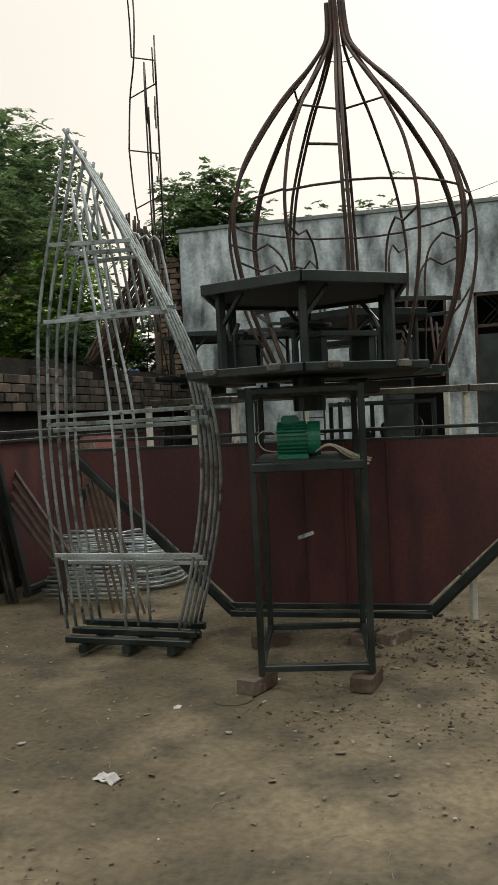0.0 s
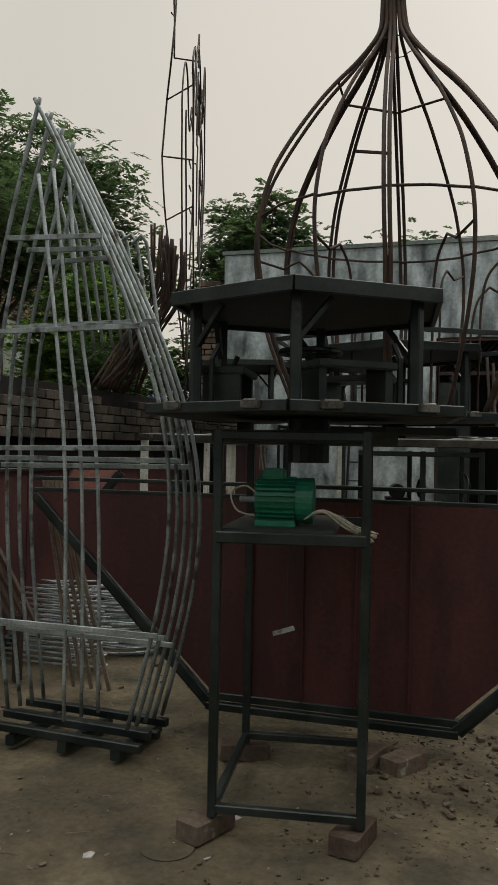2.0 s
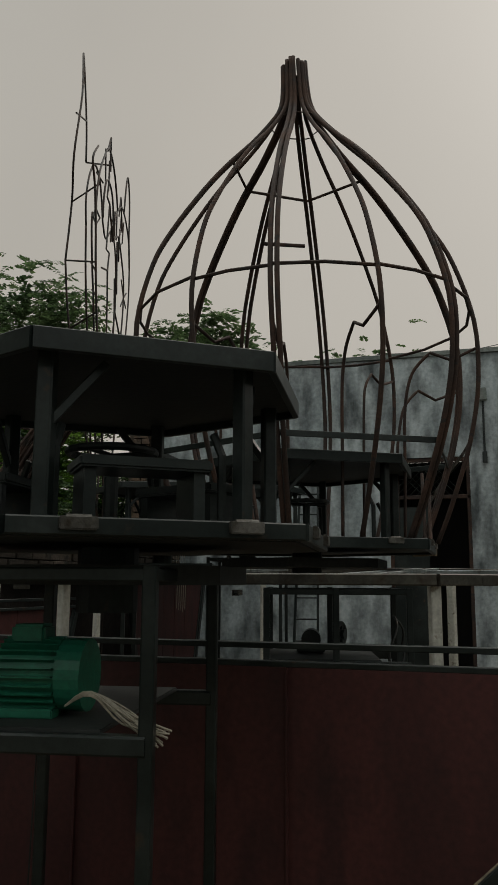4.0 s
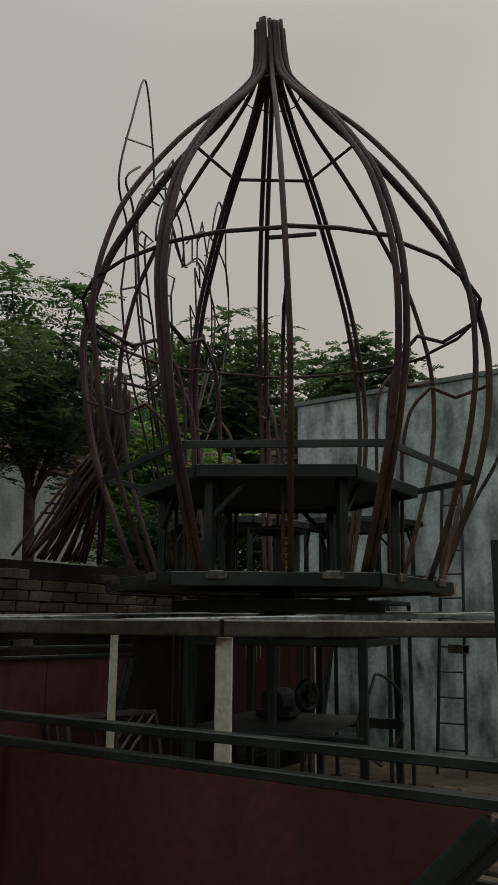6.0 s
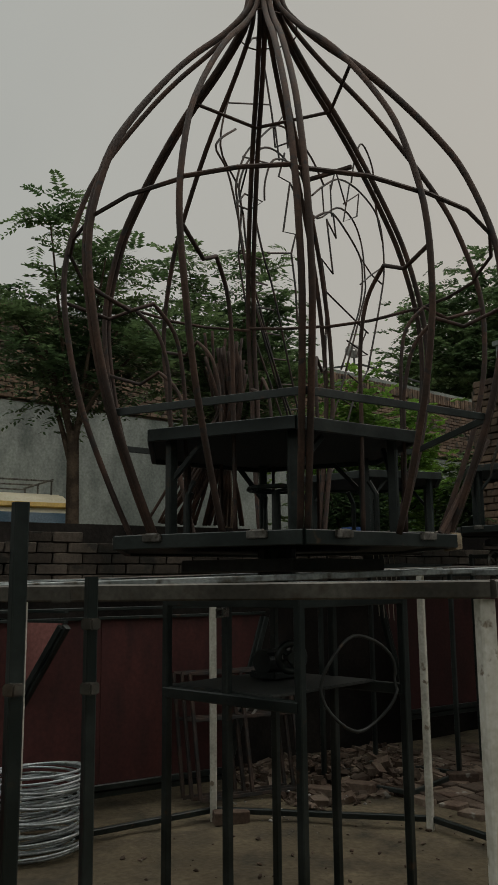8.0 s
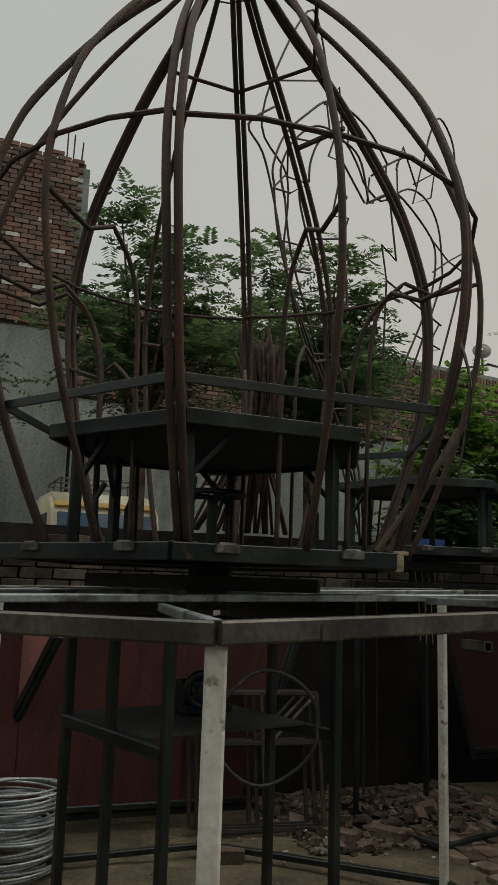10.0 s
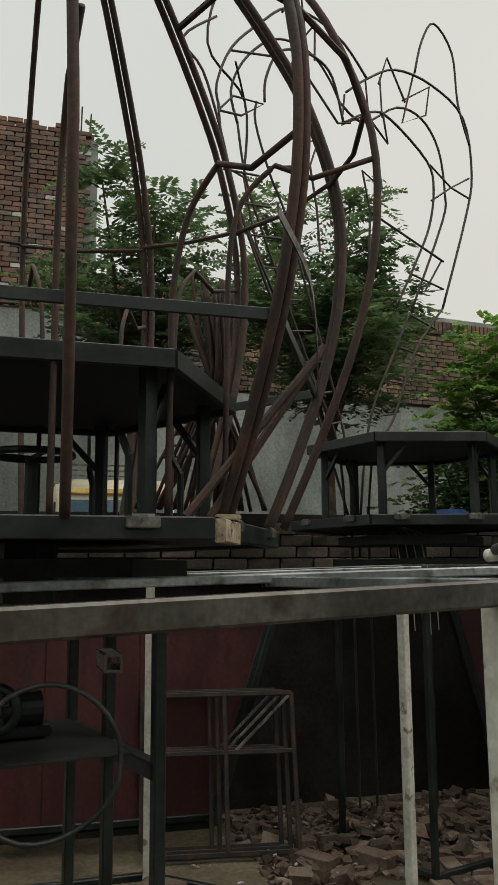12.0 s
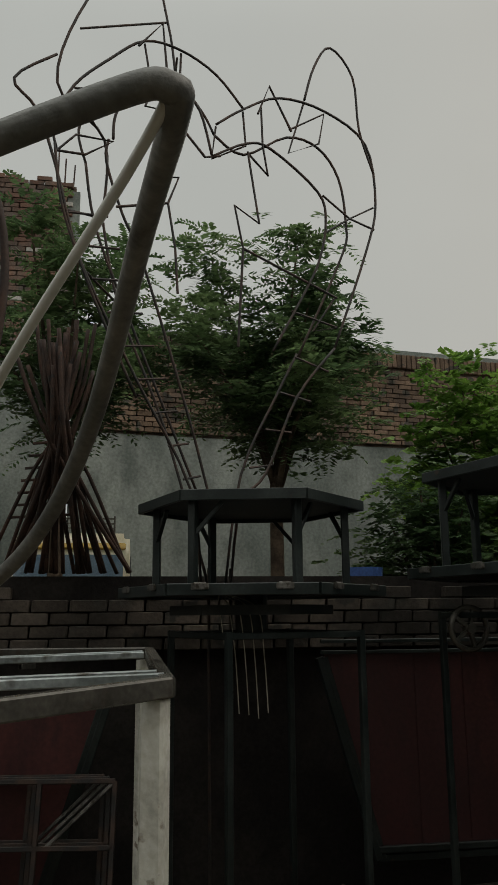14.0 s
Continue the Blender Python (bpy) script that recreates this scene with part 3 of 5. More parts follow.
# two added walls out of view, their height set to hold back low skylight
wall_mesh("wall_east", PLASTER, [span(8.8, 9.0, -11.8, 7.56, -0.1, 4.0)], "unseen plain wall added to close the yard and cut side light")
wall_mesh("wall_south", PLASTER, [span(-9.8, 9.0, -12.0, -11.82, -0.1, 4.6)], "unseen plain wall added to close the yard and cut side light")


def doorway(x0, x1):
    d = thing("door", "dark doorway with a diamond mesh transom", "door", (x0 + x1) / 2, 7.64, 0)
    tagged(d, kind="structure")
    w = (x1 - x0) / 2
    for a, b in (((-w + 0.02, 0, 0), (-w + 0.02, 0, 3.03)), ((w - 0.02, 0, 0), (w - 0.02, 0, 3.03)), ((-w, 0, 2.54), (w, 0, 2.54)), ((-w, 0, 3.01), (w, 0, 3.01))):
        bm = bmesh.new()
        beam(bm, a, b, 0.05)
        part("door_frame", bm, RUST, d)
    bm = bmesh.new()
    n = 12
    for k in range(-n, 2 * n):
        xa, xb = -w + 2 * w * k / n, -w + 2 * w * k / n + 0.42
        for s in (1, -1):
            p, q = Vector((xa, 0, 2.56)), Vector((xb, 0, 2.99))
            if s < 0:
                p.x, q.x = xb, xa
            lo, hi = min(p.x, q.x), max(p.x, q.x)
            if lo >= -w and hi <= w:
                path_tube(bm, [p, q], 0.006, 4)
    part("mesh_grille", bm, DARK, d, "diamond wire mesh")
    bm = bmesh.new()
    box(bm, (-w * 0.5, 0.05, 1.22), (w * 0.9, 0.035, 2.4), 6, 0.006)
    part("door_leaf", bm, DARK, d, "dark steel door leaf standing ajar")
    return d


doorway(0.45, 1.45)
doorway(1.85, 2.95)

# meter box and conduit on the wall
mb = thing("meter_box", "grey electricity meter box with conduit on the wall", "meter box", 1.64, 7.54, 3.8)
bm = bmesh.new()
box(bm, (0, 0, 0), (0.1, 0.09, 0.16), 0, 0.01)
part("case", bm, PLASTER, mb)
bm = bmesh.new()
path_tube(bm, [(0, 0.03, -0.08), (0, 0.03, -0.75), (0.02, 0.03, -0.8)], 0.014, 8)
path_tube(bm, [(0.0, 0.02, -0.72), (0, 0.02, -0.86)], 0.03, 8)
part("conduit", bm, DARK, mb)
pole = thing("utility_pole", "dark utility pole with crossarm beyond the wall", "pole", 2.75, 10.4, 0)
bm = bmesh.new()
path_tube(bm, [(0, 0, 0), (0, 0, 5.6)], 0.06, 10, r_end=0.045)
part("shaft", bm, DARK, pole)
bm = bmesh.new()
beam(bm, (-0.25, 0, 5.35), (0.25, 0, 5.35), 0.06)
for xx in (-0.2, 0.2):
    path_tube(bm, [(xx, 0, 5.38), (xx, 0, 5.5)], 0.03, 8)
part("crossarm", bm, DARK, pole)
for k, (za, zb) in enumerate(((5.45, 4.5), (5.2, 4.41))):
    bm = bmesh.new()
    path_tube(bm, smooth_pts([(2.75, 10.4, za), (1.6, 9.2, (za + zb) / 2 - 0.12), (0.3, 7.85, zb)], 5), 0.006, 5)
    tagged(part("overhead_cable", bm, DARK), "thin dark cable strung from the pole to the wall", "cable", "overhead cables")


# ---- brickwork ----
BRICK_ME = {}


def brick_mesh(mat):
    if mat.name not in BRICK_ME:
        bm = bmesh.new()
        box(bm, (0, 0, 0), (1, 1, 1))
        for v in bm.verts:
            v.co += Vector((noise.noise(v.co * 3.1), noise.noise(v.co * 2.3 + Vector((5, 0, 0))), noise.noise(v.co * 4.7))) * 0.05
        es = bm.edges[:]
        bmesh.ops.bevel(bm, geom=es, offset=0.06, segments=1, affect="EDGES")
        me = bpy.data.meshes.new("brick")
        bm.to_mesh(me)
        bm.free()
        me.materials.append(mat)
        BRICK_ME[mat.name] = me
    return BRICK_ME[mat.name]


def brick_run(parent, x, y, rz, length, z0, z1, mat, seed, limit=300, thick=0.115, gap=0.012, L=0.235, H=0.075, ragged=0.0, fresh=None, skip=0.0, near=0.5):
    """Bricks in running bond on a face whose line starts at (x, y) and runs along rz; the face is at the local -y side."""
    rng = random.Random(seed)
    course = H + gap
    n_c, n_b = int((z1 - z0) / course), int(length / (L + gap)) + 1
    M = pose(x, y, z0, 0, 0, rz)
    cells = []
    for c in range(n_c):
        for b in range(n_b):
            cx = b * (L + gap) + (0.5 * (L + gap) if c % 2 else 0)
            lo, hi = max(cx - L / 2, 0.0), min(cx + L / 2, length)
            if hi - lo < 0.05 or rng.random() < skip or (c >= n_c - 1 and rng.random() < ragged):
                continue
            cells.append(((lo + hi) / 2, rng.uniform(-0.008, 0.01), (c + 0.5) * course, rng.uniform(-1.6, 1.6), rng.random(), (hi - lo) * rng.uniform(0.96, 1.0)))
    cells.sort(key=lambda k: abs(k[0] - near * length) - 0.6 * k[2])
    verts, faces = [], []
    base = brick_mesh(mat)
    bv = [v.co.copy() for v in base.vertices]
    bf = [tuple(p.vertices) for p in base.polygons]
    for i, (cx, dy, cz, tw, rnd, ln) in enumerate(cells):
        m = M @ pose(cx, dy, cz, 0, 0, tw) @ Matrix.Diagonal((ln, thick, H * (0.94 + 0.1 * rnd), 1))
        mt = fresh if fresh is not None and rnd < 0.045 else mat
        if i < limit:
            ob = new("brick", brick_mesh(mt))
            ob.parent = parent
            ob.matrix_world = m
        else:
            o = len(verts)
            verts += [m @ v for v in bv]
            faces += [tuple(o + k for k in f) for f in bf]
    if verts:
        me = bpy.data.meshes.new("bricks")
        me.from_pydata(verts, [], faces)
        me.materials.append(mat)
        ob = new("bricks", me)
        ob.parent = parent
        ob.matrix_world = Matrix.Identity(4)
        ob["kind"] = "stuff"


def core(name, mat, length, x, y, rz, z0, z1, thick, label, category="wall"):
    bm = bmesh.new()
    box(bm, (length / 2, thick / 2 + 0.04, (z0 + z1) / 2), (length, thick, z1 - z0))
    ob = structure(part(name, bm, mat), label, category)
    ob.matrix_world = pose(x, y, 0, 0, 0, rz)
    return ob


WHITEB = material("limed_brick", (0.42, 0.4, 0.37), (0.55, 0.53, 0.5), 0.9, 0, 3, 40, 0.4, spec=0.2)


# ---- trees and bushes ----
def tree(x, y, top, spread, low, label, mat=LEAF, seed=1, fronds=800, size=0.34, trunk=0.09, z0=0.0, leaf=(0.085, 0.022), pairs=7, limbs=11, tight=0.17):
    rng = random.Random(seed)
    t = thing("tree", label, "tree", x, y, z0, 0, "yard trees")
    bm = bmesh.new()
    fork = low + (top - low) * 0.12
    path_tube(bm, smooth_pts([(0, 0, -0.1), (0.06, 0.03, fork * 0.5), (-0.03, 0.05, fork)], 5), trunk, 9, r_end=trunk * 0.7)
    part("trunk", bm, BARK, t, smooth=True)
    ends = []
    for k in range(limbs):
        a = k * 2.399 + rng.random()
        f = 0.35 + 0.65 * (k / (limbs - 1))
        rr = spread * (0.95 - 0.55 * f * f) * rng.uniform(0.7, 1.0)
        z = low + (top - low) * (0.15 + 0.78 * f) * rng.uniform(0.92, 1.0)
        e = Vector((rr * math.cos(a), rr * math.sin(a), z))
        s = Vector((-0.03, 0.05, fork * rng.uniform(0.85, 1.0)))
        bm = bmesh.new()
        path_tube(bm, smooth_pts([s, s.lerp(e, 0.4) + Vector((0, 0, 0.15)), e], 4), trunk * 0.42, 6, r_end=0.008)
        part("limb", bm, BARK, t, smooth=True)
        ends += [e, s.lerp(e, 0.75) + Vector((rng.uniform(-0.2, 0.2), rng.uniform(-0.2, 0.2), 0.1)), s.lerp(e, 0.5) + Vector((rng.uniform(-0.3, 0.3), rng.uniform(-0.3, 0.3), 0.05))]
    verts, faces = [], []
    for i in range(fronds):
        c = ends[rng.randrange(len(ends))]
        o = c + Vector((rng.gauss(0, 1), rng.gauss(0, 1), rng.gauss(0, 0.75))) * spread * tight
        a = rng.uniform(0, math.tau)
        d = Vector((math.cos(a), math.sin(a), rng.uniform(-0.35, 0.7))).normalized()
        n = size * rng.uniform(0.6, 1.2)
        side = d.cross(Vector((0, 0, 1))).normalized()
        for j in range(pairs):
            f = (j + 1) / pairs
            p = o + d * n * f + Vector((0, 0, -0.32 * n * f * f))
            ll = leaf[0] * (1.1 - 0.55 * f) * rng.uniform(0.8, 1.2)
            for s in (-1, 1):
                tip = p + side * s * ll + d * ll * 0.45 + Vector((0, 0, rng.uniform(-0.5, 0.1) * ll))
                w = (d * leaf[1] + Vector((0, 0, rng.uniform(-0.4, 0.4) * leaf[1])))
                mid = p.lerp(tip, 0.45)
                q = len(verts)
                verts += [p, mid + w, tip, mid - w]
                faces.append((q, q + 1, q + 2, q + 3))
    me = bpy.data.meshes.new("crown")
    me.from_pydata(verts, [], faces)
    me.materials.append(mat)
    cr = new("crown", me)
    cr.parent = t
    cr["kind"] = "stuff"
    return t


tree(-4.9, 5.0, 5.75, 1.45, 2.75, "feathery green neem tree behind the low brick wall", seed=3, fronds=1350, size=0.4, leaf=(0.1, 0.02), pairs=9, limbs=9, tight=0.125)
tree(-4.6, 2.85, 5.75, 1.15, 2.8, "dark green neem tree with feathery leaves", seed=5, fronds=800, size=0.4, leaf=(0.1, 0.02), pairs=9, limbs=8, tight=0.13)
tree(-2.9, 9.7, 6.0, 1.25, 2.8, "round-crowned dark green tree beyond the wall's end", seed=8, fronds=3600, size=0.28, leaf=(0.085, 0.03))
tree(-6.2, 0.2, 5.6, 1.6, 1.8, "leafy green tree at the yard's edge", seed=11, fronds=2600, size=0.38)
tree(-5.0, 7.5, 4.35, 1.3, 1.5, "low bush with fresh light green leaves", LIME, 21, 2200, 0.24, 0.05, leaf=(0.095, 0.04), pairs=5)
tree(-12.0, 18.4, 10.8, 3.3, 4.2, "large round dark green tree far beyond the walls", seed=9, fronds=3600, size=0.6, trunk=0.2, leaf=(0.17, 0.06))
tree(-3.7, 8.3, 3.3, 0.9, 0.7, "dense green bush behind the end of the grey wall", seed=37, fronds=1300, size=0.26, trunk=0.05, leaf=(0.085, 0.034), pairs=5)
tree(-0.4, 10.2, 5.2, 1.3, 2.6, "green treetop showing over the wall", seed=31, fronds=1300, size=0.24, leaf=(0.075, 0.028))
tree(-4.0, 6.3, 3.0, 0.8, 1.2, "dark green bush between the walls", seed=33, fronds=800, size=0.3)
tree(-6.8, 9.9, 4.0, 1.3, 1.0, "leafy green shrub along the far wall", seed=35, fronds=1200, size=0.26, leaf=(0.085, 0.036), pairs=5)


# ---- onion-frame bundle ----
def frame_bundle(x, y):
    b = thing("pipe_frame_bundle", "bundle of bare steel onion-shaped pipe frames standing on end", "pipe frames", x, y, 0)
    left = [(-0.38, 0.14), (-0.47, 0.9), (-0.49, 1.45), (-0.46, 2.0), (-0.37, 2.46), (-0.26, 2.9), (-0.2, 3.12)]
    right = [(0.38, 0.14), (0.52, 0.7), (0.57, 1.15), (0.52, 1.6), (0.36, 2.06), (0.14, 2.52), (-0.06, 2.9), (-0.18, 3.12)]
    rng = random.Random(9)
    for k in range(5):
        dy, dz, dx = k * 0.085, -0.03 * k, 0.011 * k
        sc = 1 - 0.012 * k
        bm = bmesh.new()
        path_tube(bm, smooth_pts([(px * sc + dx, dy, pz * sc + dz * 0.2) for px, pz in left], 4), 0.0105, 7)
        part("curved_tube", bm, BUNDLE, b, smooth=True)
        bm = bmesh.new()
        path_tube(bm, smooth_pts([(px * sc + dx - 0.05, dy, pz * sc + dz * 0.2) for px, pz in right], 4), 0.0105, 7)
        part("curved_tube", bm, BUNDLE, b, smooth=True)
        if k > 2:
            continue
        bm = bmesh.new()
        path_tube(bm, smooth_pts([(0.0 + 0.045 * k, dy, 0.14), (-0.02 + 0.04 * k, dy, 1.3), (-0.1 + 0.02 * k, dy, 2.1), (-0.2 + 0.03 * k, dy, 2.75 + 0.05 * k)], 4), 0.0095, 7)
        part("upright_tube", bm, GALV, b, smooth=True)
        for z, xa, xb in ((0.59 - 0.035 * k, -0.43, 0.48), (1.43 - 0.045 * k, -0.48, 0.55), (2.0 + 0.02 * k, -0.42 + 0.05 * k, 0.36), (2.44 - 0.04 * k, -0.36 + 0.06 * k, 0.16)):
            bm = bmesh.new()
            beam(bm, (xa, dy - 0.014, z + rng.uniform(-0.008, 0.008)), (xb, dy - 0.014, z + rng.uniform(-0.015, 0.015)), 0.012, 0.024)
            part("cross_bar", bm, GALV if z < 1.0 else BUNDLE, b)
    for k in range(4):
        bm = bmesh.new()
        beam(bm, (-0.4, 0.02 + 0.1 * k, 0.05 + 0.03 * (k % 2) + 0.02), (0.4, 0.0 + 0.1 * k, 0.04 + 0.03 * (k % 2) + 0.02), 0.04)
        part("base_bar", bm, DARK, b, "dark base bar")
    for xx in (-0.28, 0.0, 0.28):
        bm = bmesh.new()
        beam(bm, (xx, -0.02, 0.02), (xx + 0.02, 0.42, 0.02), 0.05)
        part("skid", bm, DARK, b)
    for k in range(9):
        bm = bmesh.new()
        xx = -0.28 + 0.055 * k
        path_tube(bm, smooth_pts([(xx + 0.1, 0.45, 1.95), (xx + 0.02, 0.42, 2.5), (xx - 0.05, 0.4, 2.75 + 0.2 * rng.random() - 0.04 * k)], 3), 0.0095, 6)
        part("rear_tube", bm, BUNDLE, b, smooth=True)
    return b


frame_bundle(-0.48, -0.68)


# ---- stacked curved ribs leaning in a cone ----
def rib_stack(x, y, z):
    s = thing("rib_stack", "stack of rusty curved pipe ribs leaning together on the low wall", "pipe stack", x, y, z)
    rng = random.Random(12)
    for k in range(24):
        f = rng.uniform(-1, 1)
        foot = Vector((rng.uniform(-0.05, 0.07), 0.46 * f, 0.012))
        head = Vector((0.66 + rng.uniform(-0.12, 0.1), -0.2 * f + rng.uniform(-0.08, 0.08), rng.uniform(1.2, 1.45)))
        bow = rng.uniform(0.02, 0.14)
        mid = foot.lerp(head, 0.5) + Vector((0.1 * rng.random(), 0, -bow))
        bm = bmesh.new()
        path_tube(bm, smooth_pts([foot, foot.lerp(mid, 0.5) + Vector((0.02, 0, -0.01)), mid, mid.lerp(head, 0.55) + Vector((0.08, 0, -0.08)), head], 5), 0.0135, 7)
        part("rib", bm, RUST, s, smooth=True)
    for k in range(7):
        f = rng.uniform(-1, 1)
        bm = bmesh.new()
        path_tube(bm, smooth_pts([(0.05, 0.5 * f, 0.012), (0.3, 0.2 * f, 0.6), (0.45, -0.1 * f, 1.05), (0.48, -0.2 * f, 1.5 + 0.1 * rng.random())], 5), 0.0125, 7)
        part("long_rib", bm, RUST, s, smooth=True)
    for k in range(7):
        h = 0.35 + 0.075 * k
        bm = bmesh.new()
        beam(bm, (0.33 * h + 0.05, -0.42 + 0.3 * h, h), (0.33 * h + 0.07, 0.06, h + 0.02), 0.016)
        part("tie_bar", bm, RUST, s)
    return s


rib_stack(-2.22, 3.07, 1.985)


# ---- wire sculpture ----
def sculpture():
    s = thing("wire_sculpture", "tall sculpture outline bent from dark steel rod", "sculpture", -1.72, 4.0, 0)

    def at(a, b, deep=0.0):
        return Vector((-deep - 0.34 * (a - 4.0), a - 4.0, b))

    def add(name, pts, r=0.0095, curve=True, deep=0.0):
        bm = bmesh.new()
        p = [at(a, b, deep) for a, b in pts]
        path_tube(bm, smooth_pts(p, 4) if curve else p, r, 6)
        part(name, bm, WIRE, s, smooth=curve)

    outer_r = [(4.03, 5.01), (4.23, 5.19), (4.51, 5.37), (4.88, 5.38), (5.22, 5.21), (5.29, 4.74), (5.19, 4.33), (4.90, 3.54)]
    middle_r = [(4.03, 5.01), (4.25, 4.92), (4.59, 5.16), (4.85, 5.15), (5.02, 4.94), (5.07, 4.58), (5.03, 4.33), (4.65, 3.49)]
    inner_r = [(4.00, 4.76), (4.25, 4.93), (4.44, 4.94), (4.80, 4.71), (4.86, 4.49), (4.80, 4.18), (4.66, 3.88), (4.43, 3.45)]
    outer_l = [(3.00, 4.53), (2.98, 4.69), (3.09, 4.99), (3.31, 5.26), (3.53, 5.47), (3.78, 5.49), (4.03, 5.39), (4.23, 5.19)]
    middle_l = [(3.17, 4.55), (3.12, 4.77), (3.22, 5.03), (3.42, 5.26), (3.61, 5.33), (3.81, 5.29), (3.95, 5.15), (4.03, 5.01)]
    inner_l = [(3.34, 4.69), (3.35, 4.86), (3.44, 5.08), (3.58, 5.17), (3.77, 5.18), (3.91, 5.08), (4.00, 4.76)]
    for name, pts, deep in (("outer_rod", outer_r, 0.0), ("middle_rod", middle_r, 0.13), ("inner_rod", inner_r, 0.0), ("outer_rod", outer_l, 0.0), ("middle_rod", middle_l, 0.13), ("inner_rod", inner_l, 0.0)):
        add(name, pts, deep=deep)
    # bow-tie struts that hold the three rods apart
    for pts in ([(4.03, 5.01), (4.00, 4.76), (4.25, 4.93), (4.23, 5.19)], [(4.37, 5.27), (4.38, 4.95)], [(4.71, 5.41), (4.58, 4.97), (4.83, 5.12), (4.88, 5.38), (4.59, 5.16)], [(4.85, 4.71), (5.07, 4.58), (5.28, 4.72)],
                [(4.85, 4.41), (5.07, 4.58), (5.28, 4.54)], [(4.58, 3.77), (4.94, 3.71), (4.74, 3.65), (4.93, 3.94)], [(3.00, 4.53), (3.11, 4.67), (3.34, 4.69), (3.17, 4.55), (3.00, 4.53)], [(3.53, 5.47), (3.58, 5.17)], [(3.78, 5.49), (3.77, 5.18)],
                [(3.09, 4.99), (3.44, 5.08)]):
        add("strut", pts, 0.008, False, 0.03)
    add("zigzag_rod", [(4.26, 4.87), (4.34, 4.35), (4.16, 4.44), (4.22, 4.14), (4.93, 3.92)], 0.009, False)
    add("zigzag_rod", [(4.37, 4.97), (4.41, 4.73), (4.26, 4.86)], 0.009, False)
    add("zigzag_rod", [(4.22, 4.14), (4.20, 3.79), (4.18, 3.44)], 0.009, False)
    add("zigzag_rod", [(3.63, 5.25), (3.54, 4.99), (3.70, 5.00), (3.59, 4.50), (3.77, 4.54), (3.70, 4.34), (3.75, 4.04), (3.77, 3.73)], 0.009, False)
    add("zigzag_rod", [(3.70, 5.00), (3.95, 4.74), (4.06, 4.78)], 0.009, False)
    add("cross_rod", [(3.37, 4.23), (3.70, 4.34)], 0.009, False)
    add("crest_rod", [(4.34, 5.19), (4.43, 5.44), (4.60, 5.13)], 0.009, False)
    add("crest_rod", [(3.49, 5.42), (3.65, 5.65), (3.68, 5.32)], 0.009, False)
    add("ear_rod", [(4.71, 5.42), (4.80, 5.73), (4.94, 5.94), (5.13, 5.75), (5.17, 5.32), (5.28, 4.99)])
    # the second ear leans back behind the first
    bm = bmesh.new()
    path_tube(bm, smooth_pts([(-0.1, -0.72, 4.3), (-0.06, -0.72, 4.85), (0.12, -1.03, 5.13), (0.08, -0.86, 5.8), (-0.14, -0.48, 6.5), (-0.18, -0.3, 5.9), (-0.2, -0.24, 5.5)], 5), 0.0095, 6)
    part("ear_rod", bm, WIRE, s, smooth=True)
    bm = bmesh.new()
    path_tube(bm, smooth_pts([(-0.1, -0.72, 4.3), (-0.1, -0.6, 3.7), (-0.08, -0.3, 2.9), (-0.02, -0.02, 1.9)], 5), 0.0095, 6)
    part("rear_rod", bm, WIRE, s, smooth=True)
    for p, q in (((-0.06, -0.72, 4.85), at(3.12, 4.9)), ((-0.1, -0.72, 4.3), at(3.03, 4.14)), ((-0.1, -0.6, 3.7), at(3.2, 3.76)), ((-0.2, -0.24, 5.5), at(3.75, 5.42)), ((-0.18, -0.3, 5.9), (0.05, -0.9, 5.6))):
        bm = bmesh.new()
        path_tube(bm, [p, q], 0.008, 6)
        part("strut", bm, WIRE, s)
    add("side_rod", [(2.98, 5.17), (2.74, 4.92), (2.88, 4.75), (3.00, 4.41), (3.17, 3.80), (3.52, 3.01)], 0.0095)
    body = [[(2.99, 4.56), (3.04, 4.19), (3.18, 3.79), (3.51, 3.14), (3.86, 2.48), (3.93, 1.90)], [(3.31, 4.74), (3.30, 4.58), (3.41, 4.24), (3.57, 3.87), (3.98, 2.51), (4.03, 1.90)],
            [(4.90, 3.54), (4.60, 3.15), (4.37, 2.62), (4.19, 2.40), (4.12, 1.90)], [(4.63, 3.49), (4.47, 3.17), (4.21, 2.61), (4.10, 1.90)]]
    for k, pts in enumerate(body):
        add("body_rod", pts, 0.0095, True, 0.1 if k % 2 else 0.0)
    add("body_rod", [(3.17, 4.55), (3.24, 4.14), (3.44, 3.62), (3.95, 2.40)], 0.0095, True, 0.13)
    for x in (3.98, 4.12):
        add("leg_rod", [(x, 2.0), (x + 0.01, 0.0)], 0.0095, False)
    for k in range(9):
        f = k / 8
        a0, b0 = 3.02 + 0.78 * f, 4.14 - 1.6 * f
        add("rung", [(a0 + 0.02, b0), (a0 + 0.3 - 0.17 * f, b0 + 0.03)], 0.008, False, 0.04)
    for k in range(4):
        f = k / 3
        add("rung", [(4.6 - 0.34 * f, 3.45 - 0.8 * f), (4.86 - 0.44 * f, 3.38 - 0.7 * f)], 0.008, False, 0.05)
    return s


sculpture()


# ---- bent hoop of pipe resting on the frame ----
hp = thing("bent_pipe_hoop", "long grey bent pipe hoop resting on the frame rail", "pipe hoop", 2.0, 2.74, 1.6)
E0, J0 = Vector((0.03, -0.02, 0.01)), Vector((-0.043, 0.287, 0.02))
apex = Vector((0.875, 0.68, 0.444))
bm = bmesh.new()
